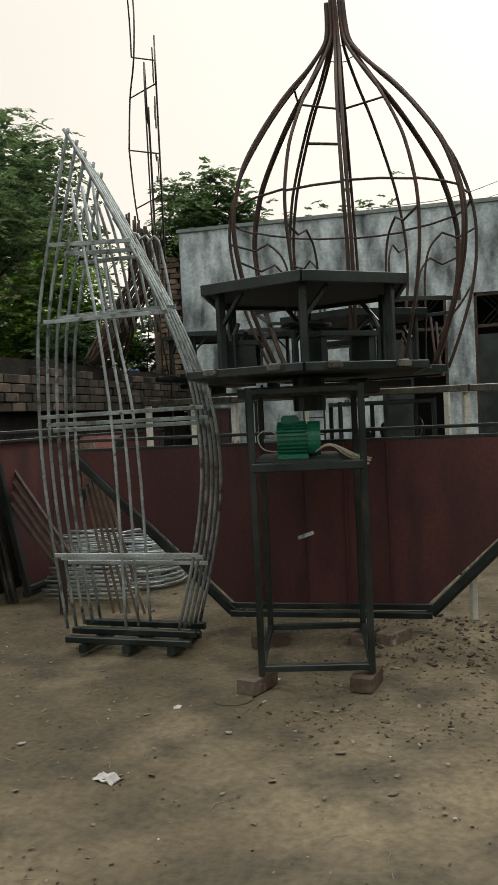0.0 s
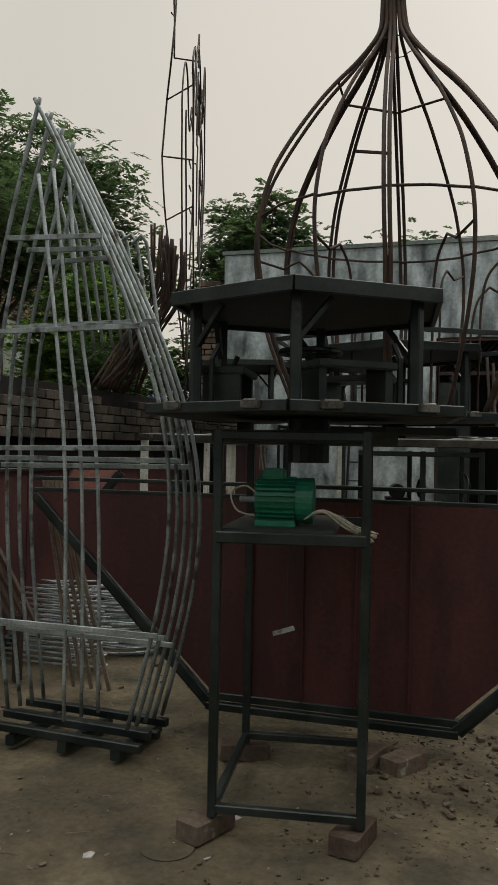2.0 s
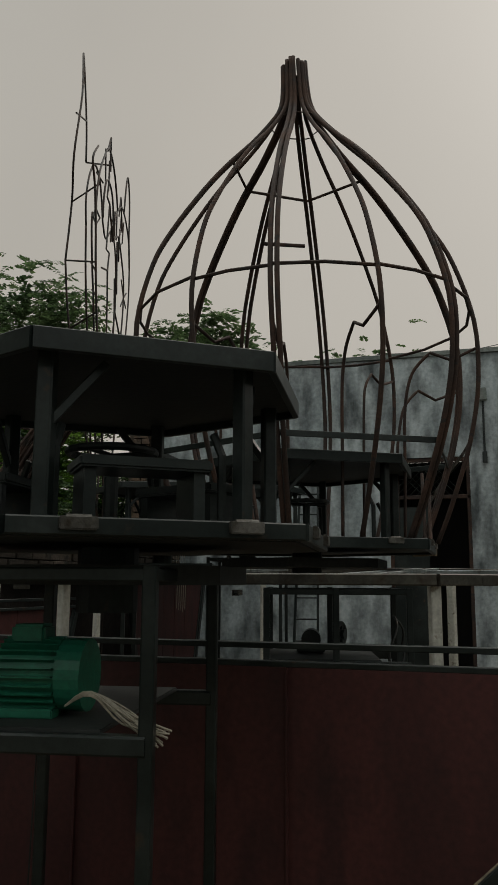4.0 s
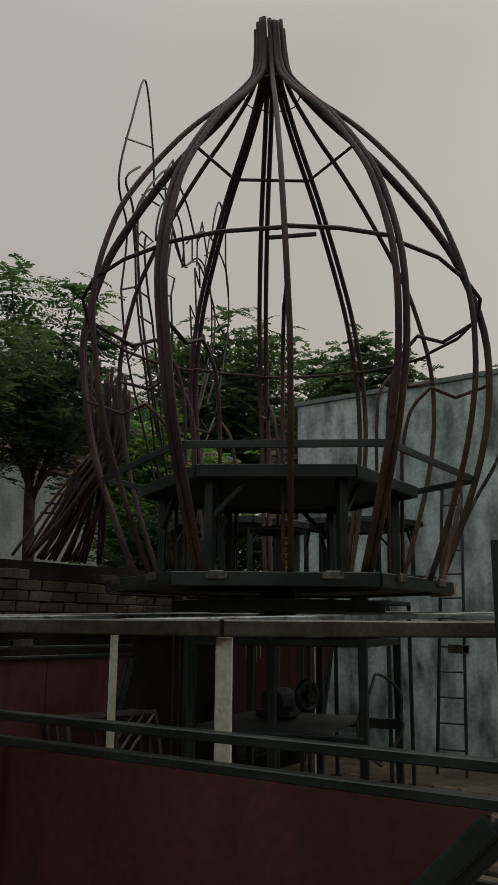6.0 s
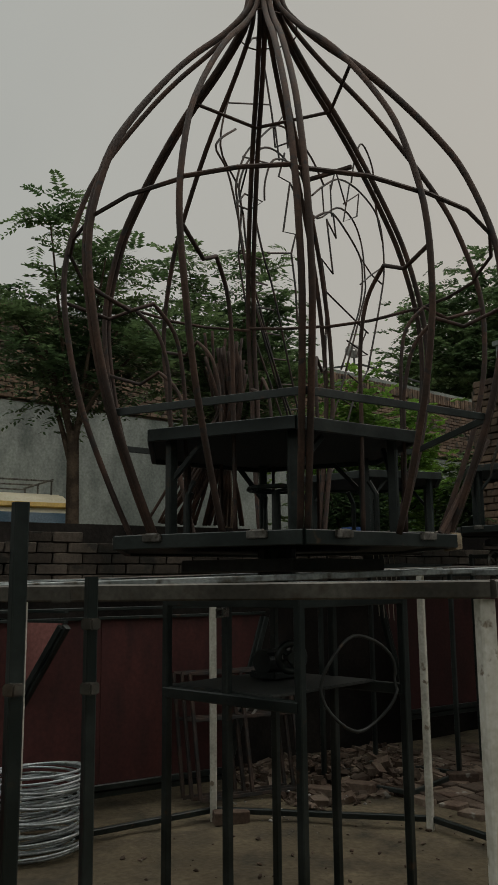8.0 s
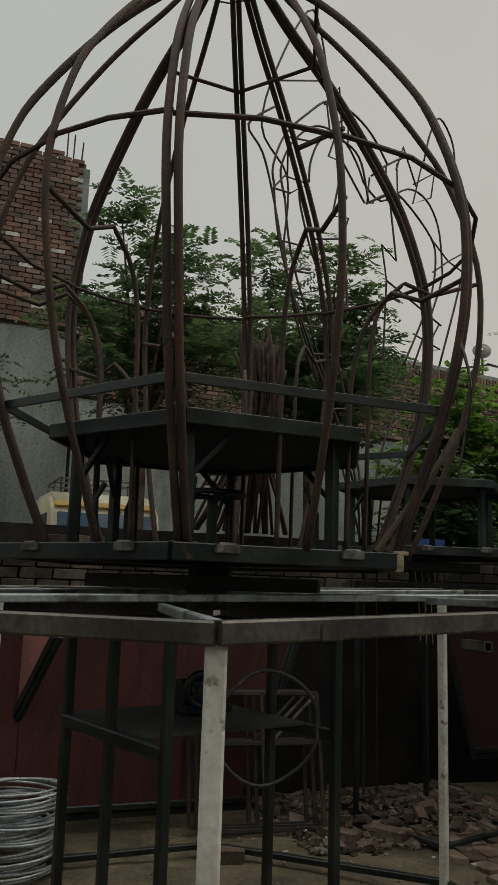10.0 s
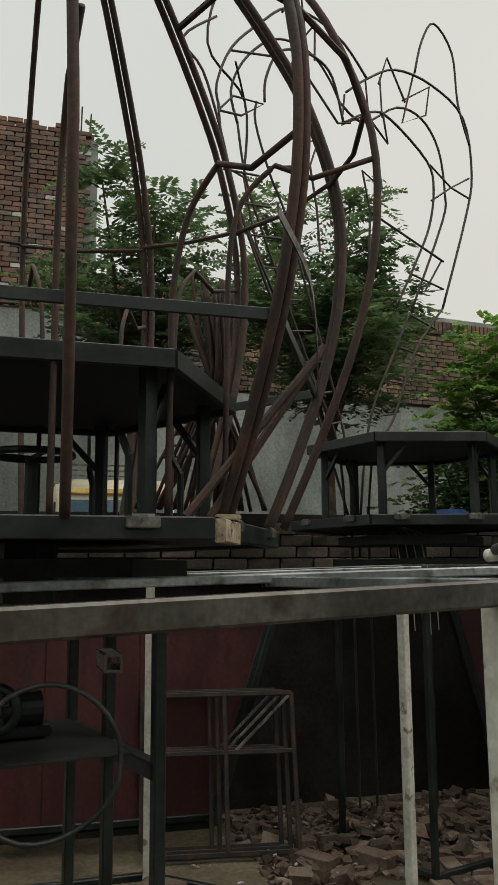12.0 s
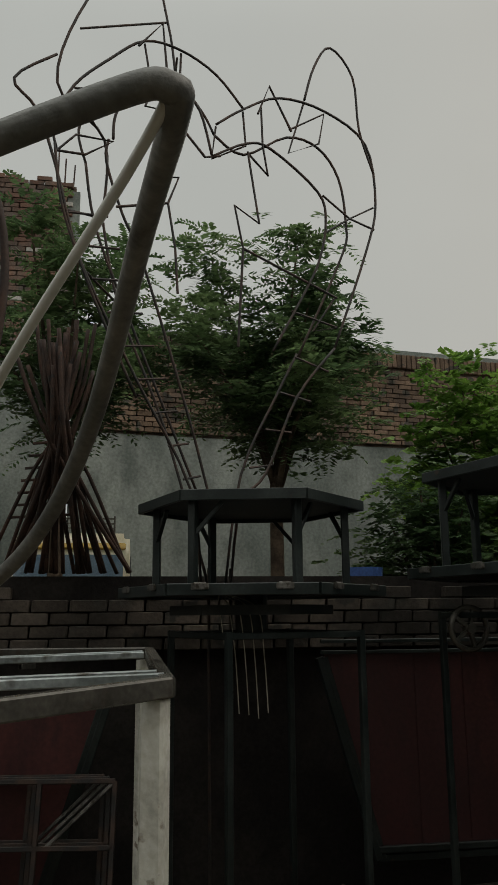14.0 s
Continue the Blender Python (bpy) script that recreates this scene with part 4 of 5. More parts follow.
path_tube(bm, smooth_pts([E0, (0.5, 0.03, 0.125), (0.73, 0.24, 0.26), (0.84, 0.46, 0.352), (0.868, 0.64, 0.438), apex, (0.85, 0.684, 0.44), (0.71, 0.67, 0.43), (0.42, 0.621, 0.318), (0.252, 0.55, 0.213), (0.092, 0.434, 0.124), J0], 6), 0.0102, 12)
part("pipe", bm, PIPE, hp, smooth=True)
bm = bmesh.new()
path_tube(bm, [(0.02, -0.03, 0.0), J0], 0.0125, 12)
part("resting_pipe", bm, WHITEPOST, hp, "pale horizontal length of pipe", smooth=True)
hs = thing("white_hose", "slack white hose hanging from the pipe hoop", "hose", 2.0, 2.74, 1.6)
bm = bmesh.new()
path_tube(bm, smooth_pts([(0.0, 0.13, 0.014), (0.126, 0.114, 0.004), (0.331, 0.142, -0.043), (0.396, 0.247, -0.058), (0.486, 0.387, 0.003), (0.571, 0.487, 0.158), (0.699, 0.554, 0.283), (0.82, 0.652, 0.41), (0.866, 0.678, 0.441)], 6), 0.004, 8)
part("tube", bm, HOSE, hs, smooth=True)
for q in ((0.0, 0.13, 0.014),):
    bm = bmesh.new()
    path_tube(bm, [Vector(q) - Vector((0.004, 0.004, 0.004)), Vector(q) + Vector((0.006, 0.004, 0.006))], 0.0075, 10)
    part("clamp", bm, WORN, hs, "small steel hose clamp")


# ---- motor on its tray ----
mo = thing("electric_motor", "green finned electric motor on the steel tray", "motor", 0.66, -1.0, 1.145, 9)
bm = bmesh.new()
path_tube(bm, [(-0.10, 0, 0.10), (0.06, 0, 0.10)], 0.078, 24)
mbody = part("motor_body", bm, GREEN, mo, smooth=False)
for k in range(26):
    a = k * math.tau / 26
    bm = bmesh.new()
    box(bm, (-0.02, 0.083 * math.cos(a), 0.10 + 0.083 * math.sin(a)), (0.15, 0.022, 0.004), tilt=(math.degrees(a), 0))
    part("fin", bm, GREEN, mbody)
bm = bmesh.new()
path_tube(bm, [(0.06, 0, 0.10), (0.115, 0, 0.10), (0.125, 0, 0.10)], 0.09, 24)
part("fan_cover", bm, GREEN, mo, smooth=False)
bm = bmesh.new()
box(bm, (-0.03, 0, 0.2), (0.09, 0.08, 0.05), 0, 0.008)
part("terminal_box", bm, GREEN, mo)
for sy in (-0.06, 0.06):
    bm = bmesh.new()
    box(bm, (-0.02, sy, 0.012), (0.16, 0.05, 0.024), 0, 0.004)
    part("foot", bm, GREEN, mo)
bm = bmesh.new()
path_tube(bm, [(-0.10, 0, 0.10), (-0.17, 0, 0.10)], 0.013, 10)
part("shaft", bm, GALV, mo)
wr = thing("wire_tail", "frayed bundle of pale motor wires", "wires", 0.83, -1.08, 1.15)
rng = random.Random(2)
for k in range(16):
    bm = bmesh.new()
    path_tube(bm, smooth_pts([(-0.06, 0, 0.03), (0.02, -0.02, 0.06 + 0.01 * rng.random()), (0.11 + 0.03 * rng.random(), -0.05 + 0.05 * rng.random(), 0.02 * rng.random()), (0.17 + 0.06 * rng.random(), -0.08 + 0.09 * rng.random(), -0.05 + 0.05 * rng.random())], 4), 0.0028, 5)
    part("strand", bm, STRAW, wr)
wl2 = thing("motor_lead", "looped pale cable beside the motor", "cable", 0.5, -1.05, 1.2)
bm = bmesh.new()
path_tube(bm, smooth_pts([(0.1, 0, -0.02), (0.0, -0.02, 0.0), (-0.03, -0.02, 0.07), (0.03, -0.02, 0.1), (0.08, 0, 0.06)], 5), 0.004, 6)
part("cord", bm, STRAW, wl2)
ch = thing("hanging_tag", "pale metal strip hanging from the tray by a wire", "strip", 0.71, -1.13, 0.76, 9)
bm = bmesh.new()
box(bm, (0, 0, 0), (0.085, 0.006, 0.018), 0, 0.002, (0, -18))
part("strip", bm, GALV, ch)
bm = bmesh.new()
path_tube(bm, [(0.01, 0, 0.0), (0.01, 0.02, 0.36)], 0.002, 5)
part("wire", bm, DARK, ch)

# ---- loose bricks under the stands ----
def loose_brick(x, y, z=0.0, rz=0.0, mat=RUBBLE):
    ob = new("brick_block", brick_mesh(mat))
    ob.matrix_world = pose(x, y, z + 0.037, 0, 0, rz) @ Matrix.Diagonal((0.23, 0.115, 0.075, 1))
    return tagged(ob, "old grey-brown brick lying on the earth", "brick", "loose bricks")


for x, y, r in ((0.44, -1.20, 70), (0.985, -1.11, 80), (0.34, -0.42, 20), (0.9, -0.32, 75), (1.07, -0.31, 60), (-0.7, 4.81, 40), (-1.0, 3.77, 30), (-1.42, 4.5, 10), (-0.78, 4.6, 60), (-0.45, 5.25, 15), (-1.2, 6.0, 20), (-1.05, 3.45, 35), (-0.9, 2.6, 70)):
    loose_brick(x, y, -0.01, r)

# ---- end posts of the maroon hull ----
ep = thing("hinge_post_pair", "pair of dark square posts with bare-steel hinge tabs", "posts", 2.36, 0.12, 0)
for k, (x, y, h, w) in enumerate(((0.0, 0.0, 1.67, 0.028), (-0.01, 0.15, 1.53, 0.022))):
    bm = bmesh.new()
    beam(bm, (x, y, 0), (x, y, h), w)
    post = part("post", bm, DARK, ep)
    for z in ((1.32, 1.44) if k else (1.33,)):
        bm = bmesh.new()
        box(bm, (x + 0.025, y - 0.01, z), (0.028, 0.03, 0.022), 30, 0.003)
        part("hinge_tab", bm, RAIL, post, "bare steel hinge tab")
bm = bmesh.new()
beam(bm, (0, 0, 0.05), (-0.01, 0.15, 0.05), 0.025)
part("tie", bm, DARK, ep)

# ---- coils of galvanised wire ----
def coil(x, y, n, r, label):
    c = thing("wire_coil", label, "wire coil", x, y, 0, 0, "wire coils")
    rng = random.Random(n)
    for k in range(n):
        bm = bmesh.new()
        rr = r * rng.uniform(0.9, 1.06)
        z = 0.015 + 0.42 * k / n
        tx, ty = rng.uniform(-0.04, 0.04), rng.uniform(-0.04, 0.04)
        path_tube(bm, [(rr * math.cos(a * math.tau / 28) + tx, rr * math.sin(a * math.tau / 28) + ty, z + 0.018 * math.sin(a * math.tau / 28 + k)) for a in range(28)], 0.0075, 6, True)
        part("loop", bm, GALV, c, smooth=True)
    return c


coil(-1.12, 1.35, 34, 0.31, "tall coil of pale galvanised wire on the earth")


# stack of bent zigzag rods on the earth beside the coil
zr = thing("bent_rod_stack", "stack of pale bent steel rods on the earth", "rods", -1.35, 0.78, 0)
rng = random.Random(7)
for k in range(15):
    bm = bmesh.new()
    w = 0.36 - 0.012 * k + rng.uniform(-0.03, 0.03)
    z = 0.03 + 0.034 * k
    path_tube(bm, smooth_pts([(-w, -0.2, z), (w * 0.9, -0.22, z + 0.01), (w, -0.1, z + 0.01), (-w * 0.9, 0.0, z + 0.02), (-w, 0.1, z), (w, 0.14, z + 0.015)], 4), 0.008, 6)
    part("rod", bm, GALV, zr, smooth=True)

# leaning flat bars and posts near the faded hull
lb = thing("leaning_bars", "rusty square bars leaning in a fan near the hull", "bars", -1.75, 0.35, 0)
for k in range(4):
    bm = bmesh.new()
    beam(bm, (0.35 + 0.06 * k, -0.1, 0.35), (-0.25 + 0.05 * k, 0.02 * k, 1.08 + 0.02 * k), 0.03)
    part("bar", bm, RUST, lb)
bm = bmesh.new()
beam(bm, (-0.28, 0.02, 0.0), (-0.22, 0.05, 1.12), 0.05)
part("prop", bm, RUST, lb)
bm = bmesh.new()
beam(bm, (0.4, -0.1, 0.0), (0.4, -0.1, 0.4), 0.05)
part("prop", bm, RUST, lb)
lp = thing("leaning_post", "worn grey steel post leaning by the hull", "post", -2.02, 0.55, 0)
for k in range(2):
    bm = bmesh.new()
    beam(bm, (0.06 + 0.05 * k, 0.0, 0.0), (-0.15 + 0.04 * k, 0.05, 0.95), 0.04)
    part("bar", bm, RAIL, lp)
sb = thing("sheet_strip_bundle", "dark wooden strips leaning against the hull", "strips", -0.95, 0.12, 0)
for k in range(5):
    bm = bmesh.new()
    beam(bm, (-0.02 + 0.06 * k, 0.15, 0.0), (-0.2 + 0.03 * k, 0.06, 1.25), 0.035, 0.02)
    part("strip", bm, WOOD, sb)

# ---- window frames leaning by the rear hull ----
for k in range(3):
    wf = thing("steel_window_frame", "dark steel window frame leaning on the rear hull", "window frame", -1.28 - 0.07 * k, 3.02 - 0.03 * k, 0.03, -80, "window frames")
    w, h = 0.4, 0.85
    wf.matrix_world = pose(-1.28 - 0.07 * k, 3.02 - 0.03 * k, 0.03, 0, 0, 82) @ pose(0, 0, 0, -14, 0, 0)
    for p, q in (((-w, 0, 0), (w, 0, 0)), ((-w, 0, h), (w, 0, h)), ((-w, 0, 0), (-w, 0, h)), ((w, 0, 0), (w, 0, h)), ((0, 0, 0), (0, 0, h)), ((-w, 0, h * 0.62), (w, 0, h * 0.62))):
        bm = bmesh.new()
        beam(bm, p, q, 0.026)
        part("bar", bm, WIRE, wf)
    bm = bmesh.new()
    beam(bm, (0.05, 0.0, h * 0.62), (w, 0, h), 0.018)
    part("diagonal_bar", bm, WORN, wf)

# ---- pulley wheels and drive on the stands ----
def pulley(x, y, z, rz, r, label, mat=DARK):
    p = thing("pulley_wheel", label, "pulley", x, y, z, rz, "pulley wheels")
    bm = bmesh.new()
    path_tube(bm, [(0, r * math.cos(a * math.tau / 28), r * math.sin(a * math.tau / 28)) for a in range(28)], 0.016, 8, True)
    part("rim", bm, mat, p, smooth=True)
    bm = bmesh.new()
    path_tube(bm, [(-0.03, 0, 0), (0.03, 0, 0)], 0.028, 12)
    part("hub", bm, mat, p)
    for k in range(5):
        a = k * math.tau / 5
        bm = bmesh.new()
        beam(bm, (0, 0.02 * math.cos(a), 0.02 * math.sin(a)), (0, r * math.cos(a), r * math.sin(a)), 0.022)
        part("spoke", bm, mat, p)
    return p


pulley(0.9, 1.80, 1.19, -12, 0.06, "small dark cast pulley above the tray")
pulley(-0.92, 5.28, 1.64, 10, 0.11, "spoked grey pulley wheel on the stand", RAIL)
bl = thing("drive_belt", "loose black belt loop hanging on the stand", "belt", 1.2, 1.93, 1.1)
bm = bmesh.new()
path_tube(bm, [(0.02 * math.sin(a * 0.7), 0.19 * math.cos(a * math.tau / 30), 0.19 * math.sin(a * math.tau / 30)) for a in range(30)], 0.007, 7, True)
part("loop", bm, PLATE, bl, smooth=True)
mb2 = thing("gear_motor", "dark greasy drive motor on the tray under the dome", "motor", 0.72, 1.85, 1.09, 12)
bm = bmesh.new()
path_tube(bm, [(0.0, -0.1, 0.07), (0.0, 0.08, 0.07)], 0.055, 18)
part("body", bm, DARK, mb2)
bm = bmesh.new()
box(bm, (0, 0, 0.015), (0.16, 0.2, 0.03), 0, 0.005)
part("base", bm, DARK, mb2)

# wires hanging by the second car
hw = thing("hanging_wires", "thin pale wires hanging under the car", "wires", -1.0, 3.95, 1.5)
rng = random.Random(5)
for k in range(5):
    bm = bmesh.new()
    yy = 0.05 * k
    path_tube(bm, smooth_pts([(0, yy * 0.3, 0.32), (0.02, yy, 0.25), (0.03, yy + 0.03, 0.02), (0.02, yy + 0.05, -0.18 - 0.12 * rng.random())], 4), 0.003, 5)
    part("strand", bm, STRAW, hw)

# ---- beyond the low wall: van, drum, tank, dish ----
van = thing("cream_van", "cream van with yellow band and roof rack by the wall", "van", -6.95, 2.93, 0.93)
side = [(-1.2, 0.28), (0.85, 0.28), (0.92, 0.5), (0.88, 1.0), (0.62, 1.5), (0.5, 1.66), (0.25, 1.76), (-1.0, 1.78), (-1.2, 1.68)]
bm = bmesh.new()
ra = [bm.verts.new((a, -0.68, b)) for a, b in side]
rb = [bm.verts.new((a, 0.68, b)) for a, b in side]
bm.faces.new(ra)
bm.faces.new(rb[::-1])
for k in range(len(side)):
    q = (k + 1) % len(side)
    bm.faces.new((ra[q], ra[k], rb[k], rb[q]))
bmesh.ops.bevel(bm, geom=bm.edges[:], offset=0.07, segments=3, affect="EDGES")
part("body", bm, CREAM, van, smooth=True)
bm = bmesh.new()
box(bm, (0.765, 0, 1.25), (0.03, 1.2, 0.5), 0, 0.012, (0, -27.5))
part("windscreen", bm, WINDSCREEN, van)
bm = bmesh.new()
box(bm, (0.585, 0, 1.575), (0.03, 1.26, 0.09), 0, 0.01, (0, -37))
part("band", bm, YELLOW, van, "yellow painted band above the windscreen")
for yy in (-0.688, 0.688):
    bm = bmesh.new()
    box(bm, (-0.2, yy, 1.3), (1.2, 0.016, 0.34), 0, 0.004)
    part("side_window", bm, GLASS, van)
for yy in (-0.5, 0.5):
    bm = bmesh.new()
    for a in (-0.9, -0.35, 0.2):
        beam(bm, (a, yy, 1.75), (a, yy, 1.95), 0.02)
    beam(bm, (-0.95, yy, 1.95), (0.25, yy, 1.95), 0.022)
    part("rack_rail", bm, WORN, van)
for a in (-0.9, -0.3, 0.25):
    bm = bmesh.new()
    beam(bm, (a, -0.5, 1.93), (a, 0.5, 1.93), 0.022)
    part("rack_bar", bm, WORN, van)
for a in (-0.75, 0.5):
    for b in (-0.6, 0.6):
        bm = bmesh.new()
        path_tube(bm, [(a, b - 0.08, 0.28), (a, b + 0.08, 0.28)], 0.28, 18)
        part("wheel", bm, DARK, van)
rd = wall_mesh("road_bank", DIRT, [span(-8.2, -5.7, -4, 12, -0.1, 0.9)], "raised earth bank of the lane beyond the yard", "ground")
wall_mesh("wall_plinth", NEARBLACK, [span(-2.95, -2.55, 5.08, 5.48, -0.1, 1.62)], "dark masonry plinth behind the low wall", "plinth")
dr = thing("plastic_drum", "blue and red plastic drum behind the low wall", "drum", -2.75, 5.28, 1.62)
bm = bmesh.new()
path_tube(bm, [(0, 0, 0.2), (0, 0, 0.22), (0, 0, 0.42), (0, 0, 0.44)], 0.14, 18)
part("upper_shell", bm, BLUE, dr)
bm = bmesh.new()
path_tube(bm, [(0, 0, 0), (0, 0, 0.2)], 0.14, 18)
part("lower_shell", bm, PINK, dr)
wall_mesh("wall_building_roof", PLASTER, [span(-13.0, -8.76, -6.2, 2.7, 7.85, 7.995)], "flat concrete roof slab of the brick building", "roof")
tk = thing("water_tank", "white ribbed plastic water tank on the brick building", "water tank", -10.0, 0.4, 8.0)
bm = bmesh.new()
rows = []
for k in range(25):
    rr = 0.76 + 0.004 * math.cos(k * math.pi / 2)
    rows.append([bm.verts.new((rr * math.cos(a * math.tau / 28), rr * math.sin(a * math.tau / 28), 0.066 * k)) for a in range(28)])
for p, q in zip(rows, rows[1:]):
    for a in range(28):
        bm.faces.new((p[a], p[(a + 1) % 28], q[(a + 1) % 28], q[a]))
bm.faces.new(rows[-1])
part("shell", bm, TANK, tk, smooth=True)
bm = bmesh.new()
path_tube(bm, [(0, 0, 1.56), (0, 0, 1.64), (0, 0, 1.7)], 0.6, 24, r_end=0.22)
part("lid", bm, TANK, tk)
ds = thing("satellite_dish", "small grey satellite dish on the far wall", "dish", -9.55, 11.2, 5.95)
bm = bmesh.new()
bmesh.ops.create_cone(bm, cap_ends=False, segments=20, radius1=0.19, radius2=0.03, depth=0.07, matrix=Matrix.Translation((0, 0, 0.55)) @ Euler((radians(70), 0, radians(60))).to_matrix().to_4x4())
bmesh.ops.solidify(bm, geom=bm.faces[:], thickness=0.012)
part("bowl", bm, PIPE, ds)
bm = bmesh.new()
path_tube(bm, [(0, 0, 0), (0, 0, 0.5)], 0.025, 8)
part("mast", bm, DARK, ds)
bm = bmesh.new()
beam(bm, (-0.1, -0.9, 0.02), (-0.1, 0.3, 0.3), 0.04)
beam(bm, (-0.1, 0.2, 0.3), (-0.1, 2.2, 0.1), 0.04)
part("bracket", bm, DARK, ds)
for k, yy in enumerate((2.45, 2.55, 2.68)):
    bm = bmesh.new()
    path_tube(bm, [(-8.6, yy, 8.1), (-8.6, yy + 0.01 * k, 8.75 - 0.1 * k)], 0.012, 6)
    tagged(part("starter_bar", bm, RUST), "rusty reinforcing bar standing up from the building", "rebar", "starter bars")

# ladder leaning on the grey wall
ld = thing("ladder", "dark steel ladder leaning near the grey wall", "ladder", -0.55, 7.1, 0)
for k in (-0.16, 0.16):
    bm = bmesh.new()
    beam(bm, (k, 0, 0), (k * 0.7, 0.35, 3.1), 0.03)
    part("stile", bm, DARK, ld)
for k in range(11):
    bm = bmesh.new()
    z = 0.25 + 0.26 * k
    f = z / 3.1
    path_tube(bm, [(-0.16 * (1 - 0.3 * f), 0.35 * f, z), (0.16 * (1 - 0.3 * f), 0.35 * f, z)], 0.011, 7)
    part("rung", bm, DARK, ld)

# ---- ground clutter ----
rng = random.Random(17)
for k in range(26):
    x, y = rng.uniform(-1.6, 3.6), rng.uniform(-3.3, -0.2)
    bm = bmesh.new()
    s = rng.uniform(0.012, 0.035)
    pts = [(s * rng.uniform(0.6, 1.1) * math.cos(a * 1.25), 0.6 * s * rng.uniform(0.6, 1.1) * math.sin(a * 1.25)) for a in range(5)]
    prism(bm, pts, 0.0, 0.004)
    ob = tagged(part("paper_scrap", bm, PAPER if k % 3 else WOOD), "small torn scrap lying on the earth", "litter", "scraps")
    ob.matrix_world = pose(x, y, ground_z(x, y) + 0.004, rng.uniform(-8, 8), rng.uniform(-8, 8), rng.uniform(0, 360))
tr = thing("flattened_packet", "crumpled pale plastic packet on the earth", "litter", 0.09, -2.3, ground_z(0.09, -2.3) + 0.008, -20)
bm = bmesh.new()
bmesh.ops.create_grid(bm, x_segments=8, y_segments=6, size=0.5, matrix=Matrix.Diagonal((0.11, 0.07, 1, 1)))
for v in bm.verts:
    v.co.z = 0.02 * noise.noise(v.co * 38)
bmesh.ops.solidify(bm, geom=bm.faces[:], thickness=0.002)
part("film", bm, PAPER, tr)
dc = thing("buried_disc", "thin round steel disc lying in the earth", "disc", 0.35, -1.36, ground_z(0.35, -1.36))
bm = bmesh.new()
path_tube(bm, [(0, 0, -0.03), (0, 0, 0.002)], 0.1, 28)
part("disc_plate", bm, DIRT, dc)


ICO = bmesh.new()
bmesh.ops.create_icosphere(ICO, subdivisions=1, radius=0.5)
ICO_V, ICO_F = [v.co.copy() for v in ICO.verts], [tuple(v.index for v in f.verts) for f in ICO.faces]
ICO.free()


def scatter(name, n, area, smin, smax, mat, label, seed, pile=0.0, flat=0.55, blocky=0.0):
    """Irregular stones, and broken blocks for the given share, thrown over an area and heaped towards its middle."""
    rng = random.Random(seed)
    verts, faces = [], []
    for k in range(n):
        u, v = rng.random(), rng.random()
        x, y = area[0] + (area[1] - area[0]) * u, area[2] + (area[3] - area[2]) * v
        s = smin + (smax - smin) * rng.random() ** 2.6
        d = max(0, 1 - 2.1 * math.hypot(u - 0.5, v - 0.5))
        m = pose(x, y, ground_z(x, y) + s * 0.2 + pile * d * rng.random(), rng.uniform(-22, 22), rng.uniform(-22, 22), rng.uniform(0, 360)) @ Matrix.Diagonal((s, s * rng.uniform(0.5, 0.9), s * flat * rng.uniform(0.6, 1.1), 1))
        o = len(verts)
        if rng.random() < blocky:
            verts += [m @ Vector((a * rng.uniform(0.4, 0.55), b * rng.uniform(0.35, 0.55), e * rng.uniform(0.3, 0.5))) for a in (-1, 1) for b in (-1, 1) for e in (-1, 1)]
            faces += [tuple(o + i for i in f) for f in ((0, 1, 3, 2), (4, 6, 7, 5), (0, 4, 5, 1), (2, 3, 7, 6), (0, 2, 6, 4), (1, 5, 7, 3))]
        else:
            verts += [m @ (p * rng.uniform(0.65, 1.15)) for p in ICO_V]
            faces += [tuple(o + i for i in f) for f in ICO_F]
    me = bpy.data.meshes.new(name)
    me.from_pydata(verts, [], faces)
    me.materials.append(mat)
    return tagged(new(name, me), label, name.replace("_", " "), "", "stuff")


scatter("brick_rubble", 1000, (-2.15, -0.75, 3.15, 5.0), 0.025, 0.13, RUBBLE, "heap of broken bricks and plaster lumps", 3, 0.12, blocky=0.45)
scatter("plaster_bits", 130, (-1.9, -0.3, 2.7, 4.6), 0.012, 0.05, PAPER, "pale broken bits of plaster among the rubble", 13, 0.12)
scatter("rubble_strip", 900, (0.9, 3.8, -0.8, 0.35), 0.01, 0.055, RUBBLE, "scattered brick chips along the hull foot", 4, blocky=0.2)
scatter("gravel", 2600, (-2.4, 4.2, -4.2, 0.0), 0.004, 0.02, DIRT, "small stones and clods on the trodden earth", 5, flat=0.4)
scatter("brick_chips", 300, (0.3, 2.0, -1.6, -0.1), 0.006, 0.028, DIRT, "brick chips and clods under the motor stand", 6)
scatter("yard_chips", 500, (-0.8, 2.6, 0.4, 4.6), 0.008, 0.045, RUBBLE, "brick chips on the earth inside the frame", 8, blocky=0.2)
scatter("pale_chips", 90, (-1.8, 3.8, -3.6, 0.3), 0.008, 0.026, PAPER, "pale chips of plaster and paper on the earth", 14, flat=0.3)
scatter("dry_leaves", 700, (-2.2, 4.0, -4.2, 0.2), 0.014, 0.045, WOOD, "dry leaves and scraps trodden into the earth", 15, flat=0.12)
scatter("dark_clods", 900, (-2.2, 4.2, -4.2, 0.2), 0.006, 0.03, RUBBLE, "dark clods and chips on the earth", 16, flat=0.35)
scatter("dark_soil_crumbs", 3000, (0.7, 4.2, -1.9, 0.5), 0.004, 0.026, SOILC, "dark crumbs of soil and rubbish by the hull", 18, flat=0.35, blocky=0.15)
rng = random.Random(23)
bm = bmesh.new()
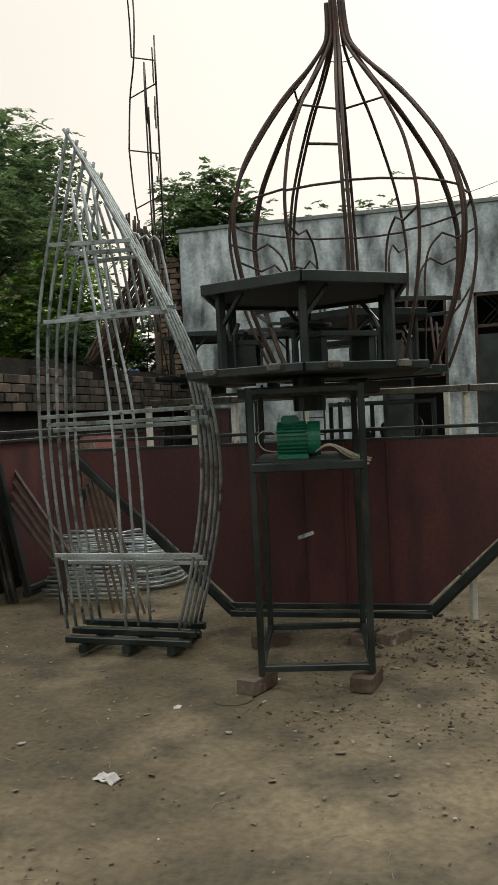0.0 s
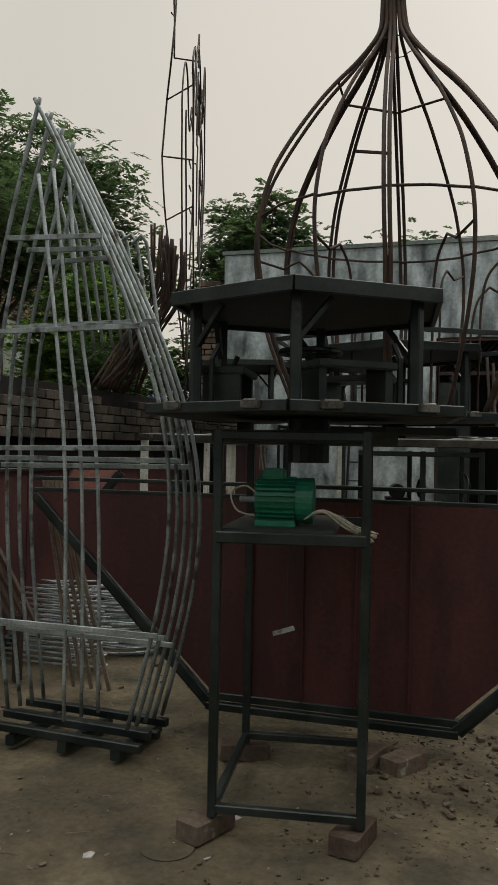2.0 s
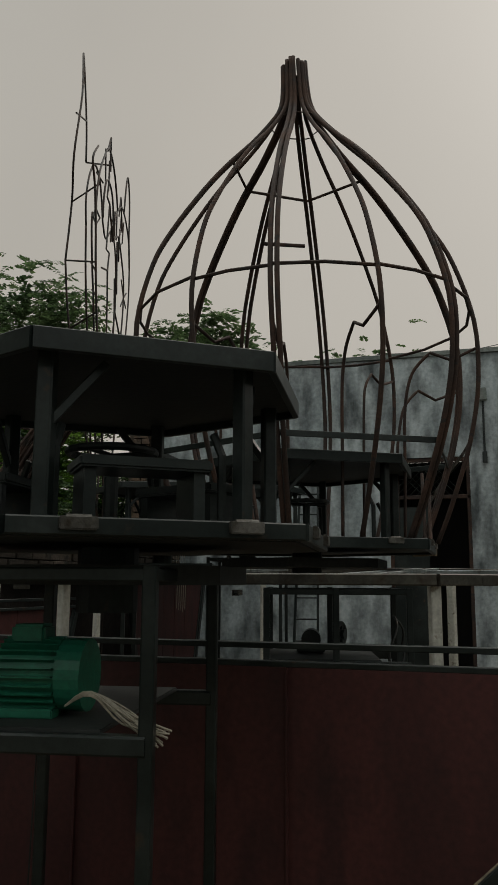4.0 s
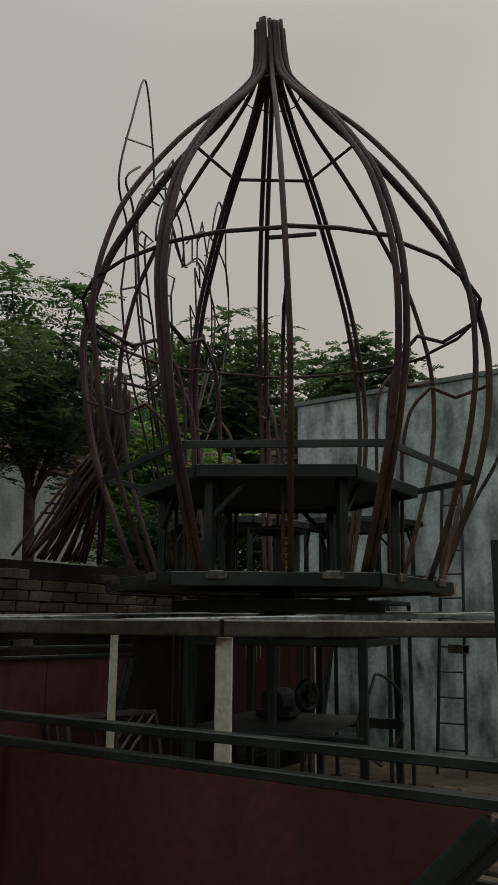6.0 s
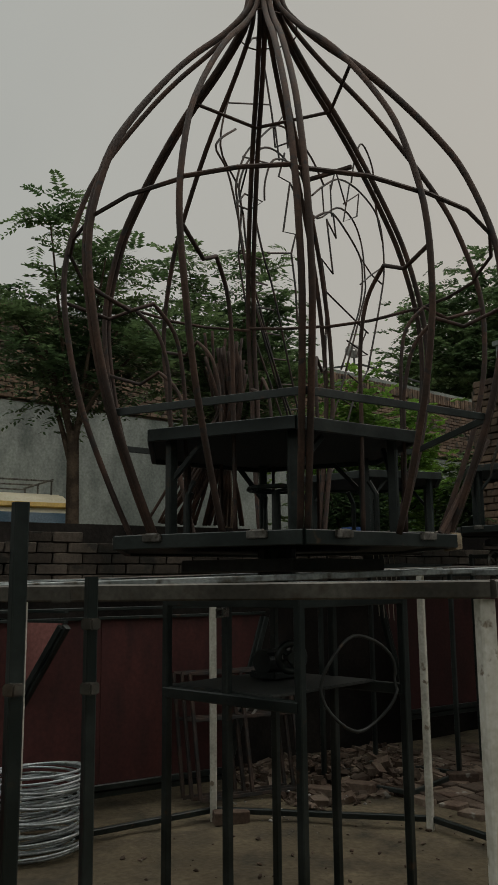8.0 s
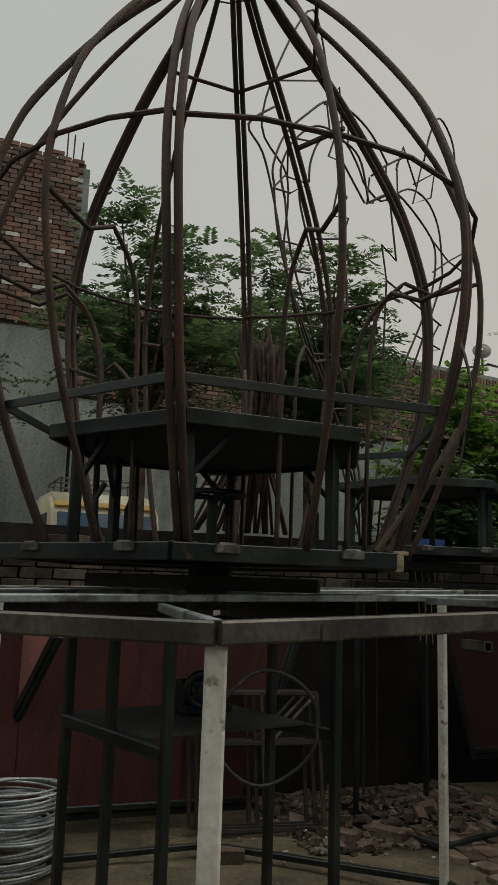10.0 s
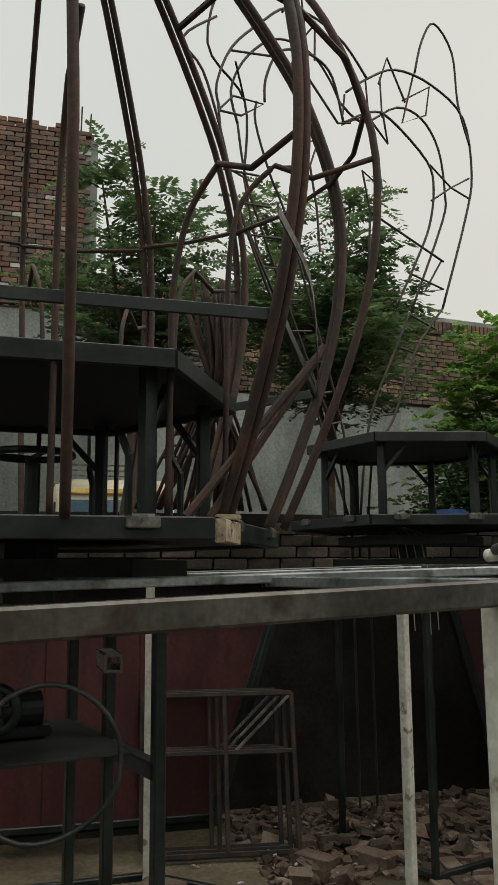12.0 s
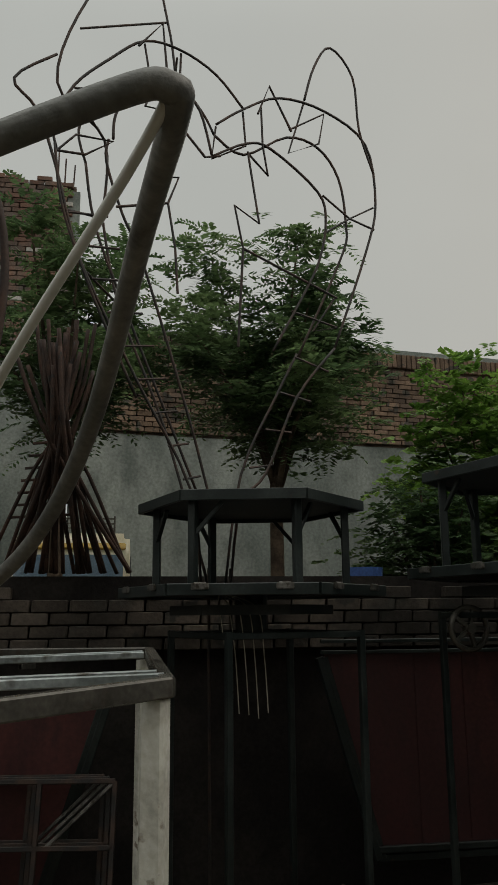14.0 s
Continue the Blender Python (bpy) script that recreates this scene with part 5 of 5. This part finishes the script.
for k in range(170):
    x, y, a, n = rng.uniform(-1.8, 3.8), rng.uniform(-3.6, 0.2), rng.uniform(0, math.tau), rng.uniform(0.03, 0.11)
    z = ground_z(x, y) + 0.004
    path_tube(bm, [(x, y, z), (x + n * 0.5 * math.cos(a), y + n * 0.5 * math.sin(a), z + 0.006), (x + n * math.cos(a + 0.3), y + n * math.sin(a + 0.3), z)], 0.0016, 4)
tagged(part("dry_twigs", bm, WOOD), "dry twigs and straw strewn on the earth", "twigs", "", "stuff")

# ---- brick paving, low wall and far walls ----
pv = thing("brick_paving", "uneven old brick paving", "pavement", 0, 0, 0, 0, "", "structure")
rng = random.Random(41)
for r in range(13):
    for c in range(20):
        x = -1.55 + 0.245 * r + 0.02 * rng.random()
        y = 3.95 + 0.128 * c + 0.06 * (r % 2)
        if rng.random() < 0.06 or len(pv.children) > 295:
            continue
        ob = new("brick", brick_mesh(RUBBLE))
        ob.parent = pv
        ob.matrix_world = pose(x, y, ground_z(x, y) - 0.006 + 0.012 * rng.random(), rng.uniform(-4, 4), rng.uniform(-4, 4), rng.uniform(-14, 14)) @ Matrix.Diagonal((rng.uniform(0.17, 0.24), rng.uniform(0.1, 0.135), 0.07, 1))

# near-black core; brick courses cover only its upper part
lw = core("wall_low", NEARBLACK, 8.2, -2.2, -1.2, 90, -0.05, 1.975, 0.3, "low wall of dark weathered stacked bricks")
brick_run(lw, -2.2, -1.2, 90, 8.2, 1.5, 1.98, LOWBRICK, 1, limit=300, ragged=0.5, gap=0.006, near=0.6)
bw = core("wall_building", MORTAR, 9.0, -8.4, -6.26, 90, 5.3, 8.1, 0.3, "upper brick wall of the neighbouring building")
brick_run(bw, -8.4, -6.2, 90, 8.9, 5.35, 8.2, BRICK, 2, limit=300, thick=0.09, fresh=WHITEB, near=0.9, ragged=0.3, gap=0.009, L=0.22, H=0.068)
bc = wall_mesh("wall_building_corner", PLASTER, [span(-8.5, -8.40, 2.62, 2.8, 5.3, 8.0)], "grey concrete column at the corner of the brick building", "column")
lp2 = core("wall_building_lower", PLASTER, 9.0, -8.36, -6.26, 90, -0.05, 5.3, 0.3, "grey plastered lower wall of the building")
fw = core("wall_west", MORTAR, 14.0, -8.42, 2.8, 97, 4.3, 5.85, 0.2, "long boundary wall of old dark brick")
brick_run(fw, -8.42, 2.8, 97, 13.9, 4.34, 5.6, DBRICK, 3, limit=300, thick=0.09, near=0.35, gap=0.009, L=0.22, H=0.068)
lp3 = core("wall_west_lower", PLASTER, 14.0, -8.38, 2.8, 97, -0.05, 4.3, 0.3, "grey-green plastered lower boundary wall")
cp = core("wall_west_coping", PLASTER, 14.0, -8.36, 2.8, 97, 5.854, 5.93, 0.3, "dark coping on the boundary wall", "coping")
brick_run(cp, -8.43, 2.85, 97, 13.8, 5.62, 5.9, DBRICK, 4, limit=250, thick=0.09, L=0.075, H=0.23, near=0.35)
bp = core("wall_pillar", MORTAR, 0.5, -3.25, 7.7, 0, -0.05, 3.9, 0.4, "rough brick pillar at the end of the grey wall")
brick_run(bp, -3.15, 7.7, 0, 0.42, 0.6, 4.1, DBRICK, 5, limit=150, ragged=0.5)
